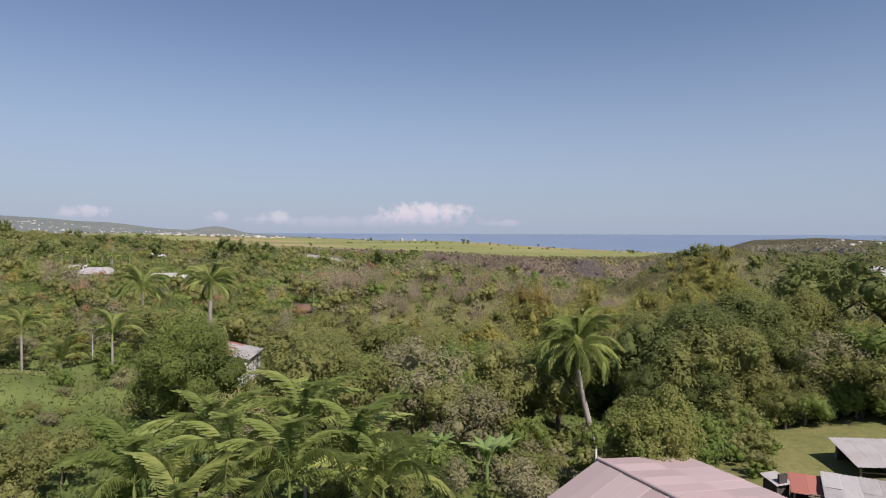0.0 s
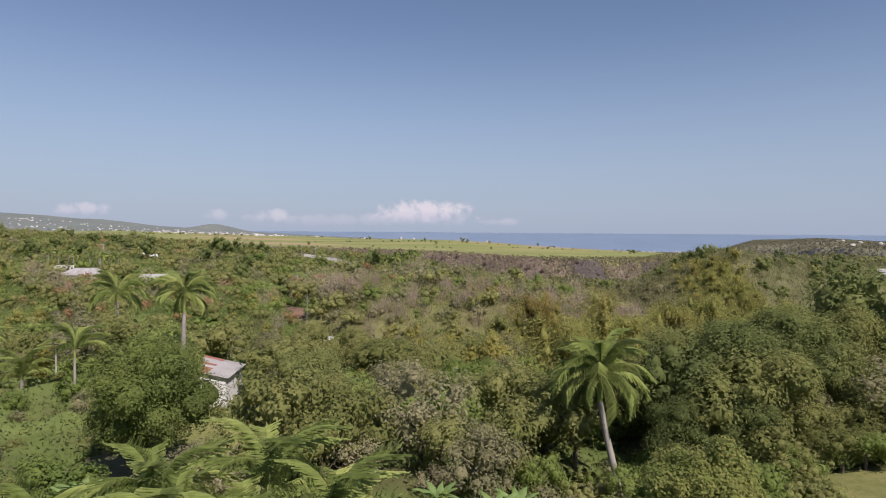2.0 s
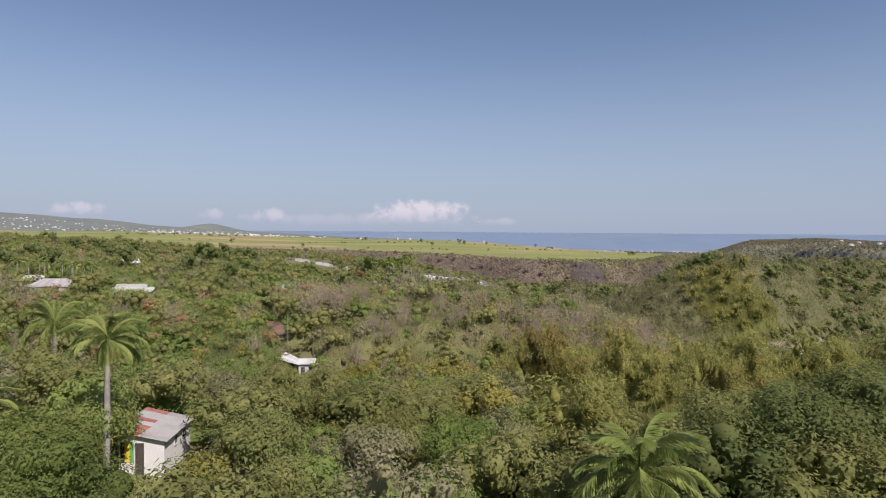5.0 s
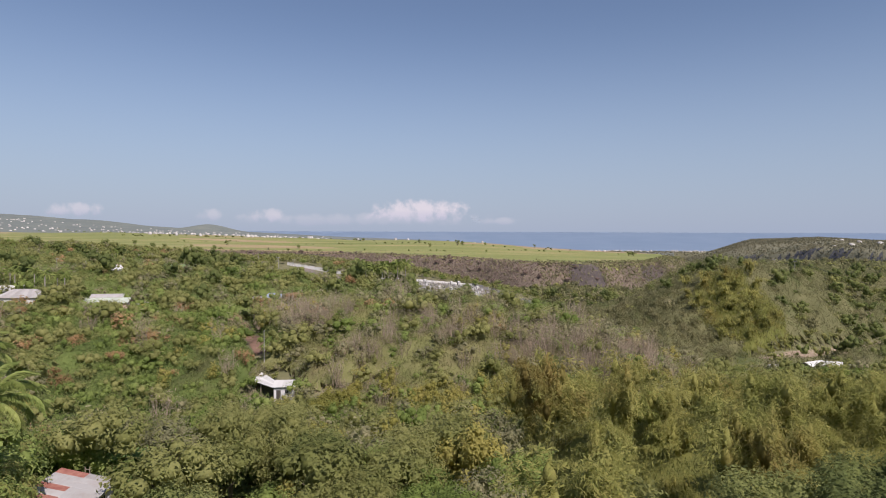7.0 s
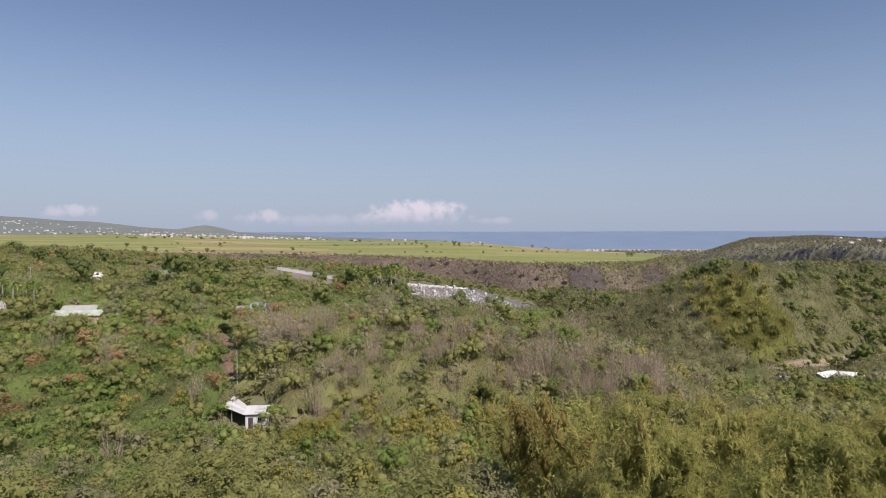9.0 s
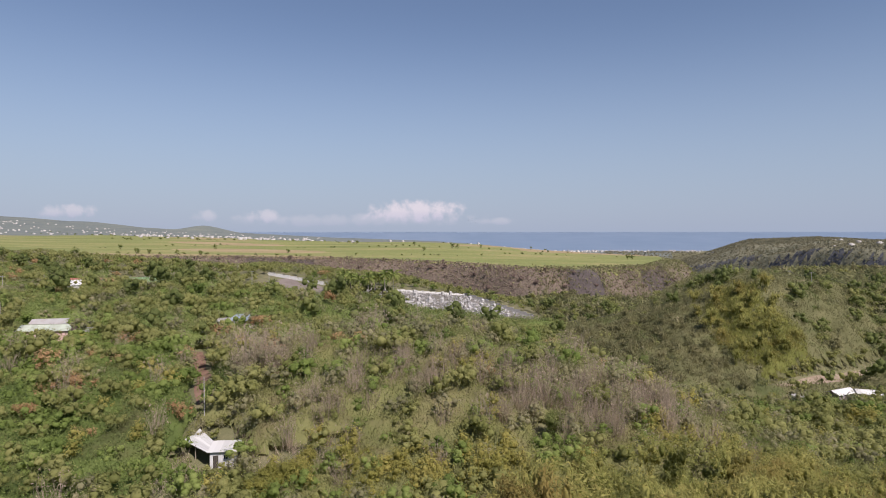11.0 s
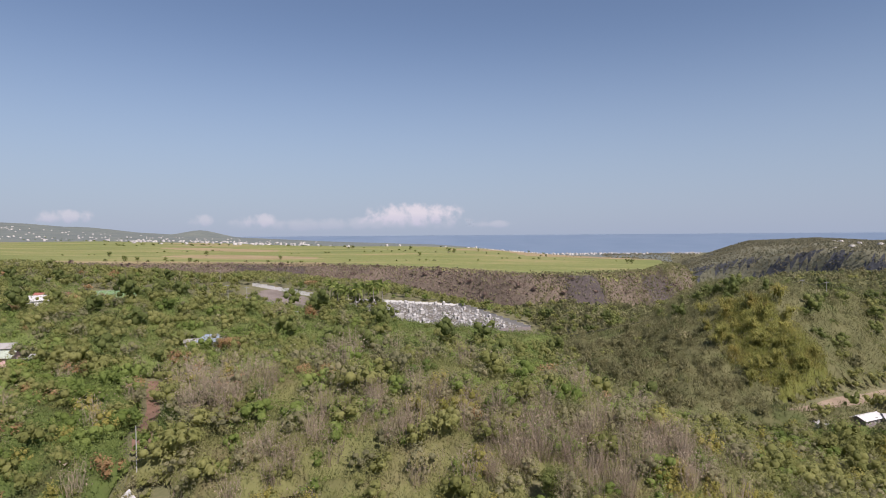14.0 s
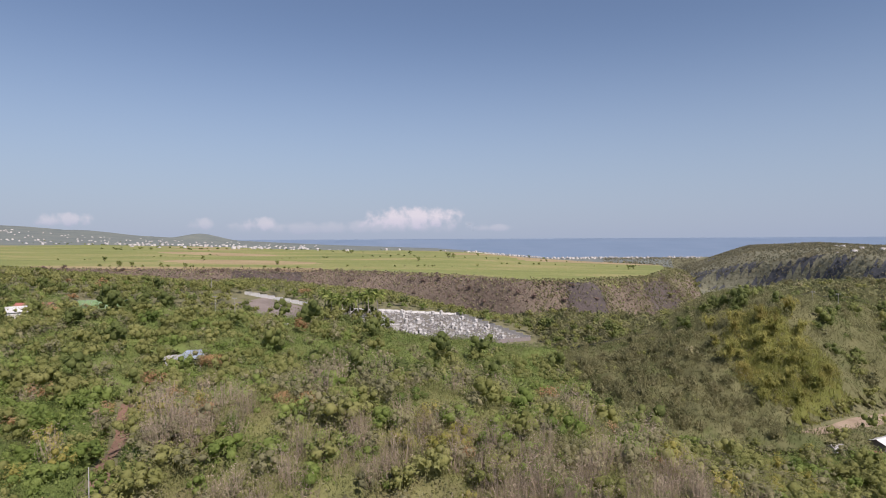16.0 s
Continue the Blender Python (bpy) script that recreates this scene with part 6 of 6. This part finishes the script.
def cover(name, label, leaf, y0, y1, step, tall, per, size, keep, rg, slim=.7, thin=.35):
    """Closed scrub: a lumpy body under many small leaves and thin upright shoots."""
    parts = []
    ys = np.arange(y0, y1 + step, step)
    half = 0.74 * (y1 - 2) + 10
    xs = np.arange(-half, half, step)
    X, Y = np.meshgrid(xs, ys)
    X, Y = X + rg.uniform(-.3, .3, X.shape) * step, Y + rg.uniform(-.3, .3, X.shape) * step
    ok = keep(X.ravel(), Y.ravel()).reshape(X.shape) & open_at(X.ravel(), Y.ravel()).reshape(X.shape) & (np.abs(X) < 0.74 * (Y - 2) + 10)
    Z = canopy(X, Y, tall) - 0.3 * tall
    soft = ok.astype(float)
    for _ in range(4):      # the body sinks gently to the ground round clearings
        wide = np.pad(soft, 1, mode="edge")
        soft = (wide[:-2, 1:-1] + wide[2:, 1:-1] + wide[1:-1, :-2] + wide[1:-1, 2:] + wide[1:-1, 1:-1]) / 5
    low = height(X, Y) - .3
    Z = low + (Z - low) * np.clip(soft * 2 - 1, 0, 1)
    n, m = X.shape
    a = (np.arange(n - 1)[:, None] * m + np.arange(m - 1)[None, :])
    good = ok[:-1, :-1] & ok[1:, :-1] & ok[:-1, 1:] & ok[1:, 1:]
    a = a[good]
    parts.append((np.stack([X, Y, Z], -1).reshape(-1, 3), np.concatenate([np.stack([a, a + 1, a + m + 1], 1), np.stack([a, a + m + 1, a + m], 1)])))
    k = int(per * 0.74 * (y1 * y1 - y0 * y0))
    y = np.sqrt(rg.uniform(y0 * y0, y1 * y1, k))
    x = rg.uniform(-1, 1, k) * (0.74 * (y - 2) + 8)
    ok = keep(x, y) & open_at(x, y)
    x, y = x[ok], y[ok]
    k = len(x)
    shoot = (rg.random(k) < thin)[:, None]
    near = np.clip(np.rint((y - y0) / step).astype(int), 0, n - 1), np.clip(np.rint((x + half) / step).astype(int), 0, m - 1)
    sunk = np.clip(soft[near] * 2 - 1, 0.08, 1)
    g = height(x, y)
    p = np.stack([x, y, g + (canopy(x, y, tall) - g + tall * (-0.36 + 0.72 * rg.random(k) ** 1.6)) * sunk], 1)
    al = unit(rg.normal(size=(k, 3)) * np.where(shoot, 0.3, 1) + np.array([0, 0, 0.8]))
    ac = unit(np.cross(al, rg.normal(size=(k, 3))))
    ln = size * rg.uniform(.5, 1.4, k) * np.where(shoot[:, 0], 2.6, 1)
    parts.append(cards(p, al, ac, ln, ln * np.where(shoot[:, 0], .13, slim)))
    tagged(new(name, mesh_of(name, *merge(parts), LEAF[leaf], True)), label, "scrub", kind="stuff")


ug = np.random.default_rng(77)
west = lambda x, y: x < -24 - 0.1 * (y - 110) + 5 * np.sin(y / 9)
hill = lambda x, y: (x > 58 + 4 * np.sin(y / 8)) & (y > 226)
plume = lambda x, y: hill(x, y) & (((x - 116) / 15) ** 2 + ((y - 264) / 27) ** 2 < 1.0 + 0.45 * wobble(x, y, 6))
undergrowth("green_undergrowth", "low green undergrowth between the trees", "green", 32, 106, 8.0, 0.36, 1.6, ug)
cover("woodland_floor", "low leafy growth under the near trees", "slope", 32, 106, 1.6, 1.6, 5.0, 0.34, lambda x, y: y > 30, ug, .7, .15)
cover("green_scrub", "closed green scrub of the slope by the houses", "slope", 104, 216, 1.2, 2.6, 22.0, 0.30, lambda x, y: west(x, y), ug, .7, .2)
cover("ridge_scrub", "mixed green and straw-coloured scrub of the ridge", "scrub", 104, 216, 1.2, 2.6, 24.0, 0.30, lambda x, y: ~west(x, y) & ~hill(x, y), ug, .6, .4)
cover("valley_scrub", "green scrub of the valley below the graveyard", "slope", 214, 345, 1.8, 3.0, 7.0, 0.42, lambda x, y: ~hill(x, y), ug, .7, .2)
cover("hill_scrub", "olive-brown feathery trees covering a hill", "brown", 226, 345, 1.8, 3.4, 7.0, 0.55, lambda x, y: hill(x, y), ug, .5, .35)
cover("bamboo_plumes", "yellow-green bamboo plumes on a hillside", "bamboo", 226, 300, 1.6, 3.8, 24.0, 0.42, plume, ug, .35, .65)
cover("bamboo_thicket", "low yellow-green bamboo filling the slope between the clumps", "bamboo", 72, 138, 1.4, 3.4, 26.0, 0.24, lambda x, y: x > 4 + 0.14 * y + 5 * np.sin(y / 6), ug, .42, .35)
undergrowth("dry_shoots", "tall straw-coloured dry shoots and twigs on the ridge", "twig", 136, 215, 7.0, 3.0, 1.6, ug, lambda x, y: open_at(x, y) & (x > -32) & (x < 66) & (wobble(x, y, 15) + 0.6 * wobble(x, y, 6) > -0.1), 5.0, .028)
undergrowth("gorge_edge_scrub", "mixed green scrub along the gorge rim", "green", 418, 500, 0.9, 1.3, 2.4, ug, lambda x, y: ~((x > -92) & (x < 62) & (y < 419)) & (x < 130))
undergrowth("gorge_rim_scrub", "grey-green scrub of the gorge wall", "grey", 520, 760, 0.3, 1.7, 1.8, ug, lambda x, y: (gorge_far(x, y) < rim(x) + 10) & beyond_gorge(x, y) & (x < 380))
undergrowth("gorge_brush", "purple-brown dry brush on the gorge wall", "heath", 520, 740, 1.5, 1.0, 0.8, ug, lambda x, y: (gorge_far(x, y) < rim(x) + 6) & beyond_gorge(x, y) & (x < 360) & (np.hypot(x - 141, (y - 592) * .6) > 15))
undergrowth("far_ridge_trees", "dense dark tree cover of the far ridge", "far", 1250, 2500, 0.045, 5, 4, ug, lambda x, y: (x > 0.38 * y) & (x > 715 + 0.43 * (1950 - y)))
undergrowth("gorge_mouth_trees", "grey-green woods at the mouth of the gorge", "far", 1150, 3200, 0.012, 6, 5, ug, lambda x, y: (x > 0.27 * y) & (x < 0.42 * y))
undergrowth("gorge_nose_scrub", "grey-green and brown brush on the bend of the gorge", "brown", 520, 900, 0.5, 2.0, 2.4, ug, lambda x, y: (gorge_far(x, y) < rim(x) + 14) & beyond_gorge(x, y) & (x > 95) & (x < 420) & (np.hypot(x - 141, (y - 592) * .6) > 15))
undergrowth("gorge_side_scrub", "olive-brown scrub on the near side of the gorge", "brown", 340, 700, 0.5, 2.2, 3.5, ug, lambda x, y: (x > 60) & ~beyond_gorge(x, y) & ~((x < 66) & (y < 425)))
WOODS = {"green": "broad_green_woodland", "lush": "fresh_green_thicket", "dark": "dark_green_woodland", "grey": "grey_green_scrub", "yellow": "yellowing_scrub",
         "bamboo": "bamboo_grove", "rust": "dried_trees", "conifer": "casuarina_wood", "dry": "leafless_scrub", "heath": "dry_gorge_heath"}
for kind, parts in STUFF.items():
    v, t = merge(parts)
    wood = mesh_of(WOODS[kind], v, t, LEAF[SPECIES[kind][0]], True)
    wood.attributes.new("tint", "FLOAT", "POINT").data.foreach_set("value", np.concatenate(TINTS[kind]))
    tagged(new(WOODS[kind], wood), "hillside cover of " + SPECIES[kind][1].replace("tree with", "trees with"), "woodland", kind="stuff")
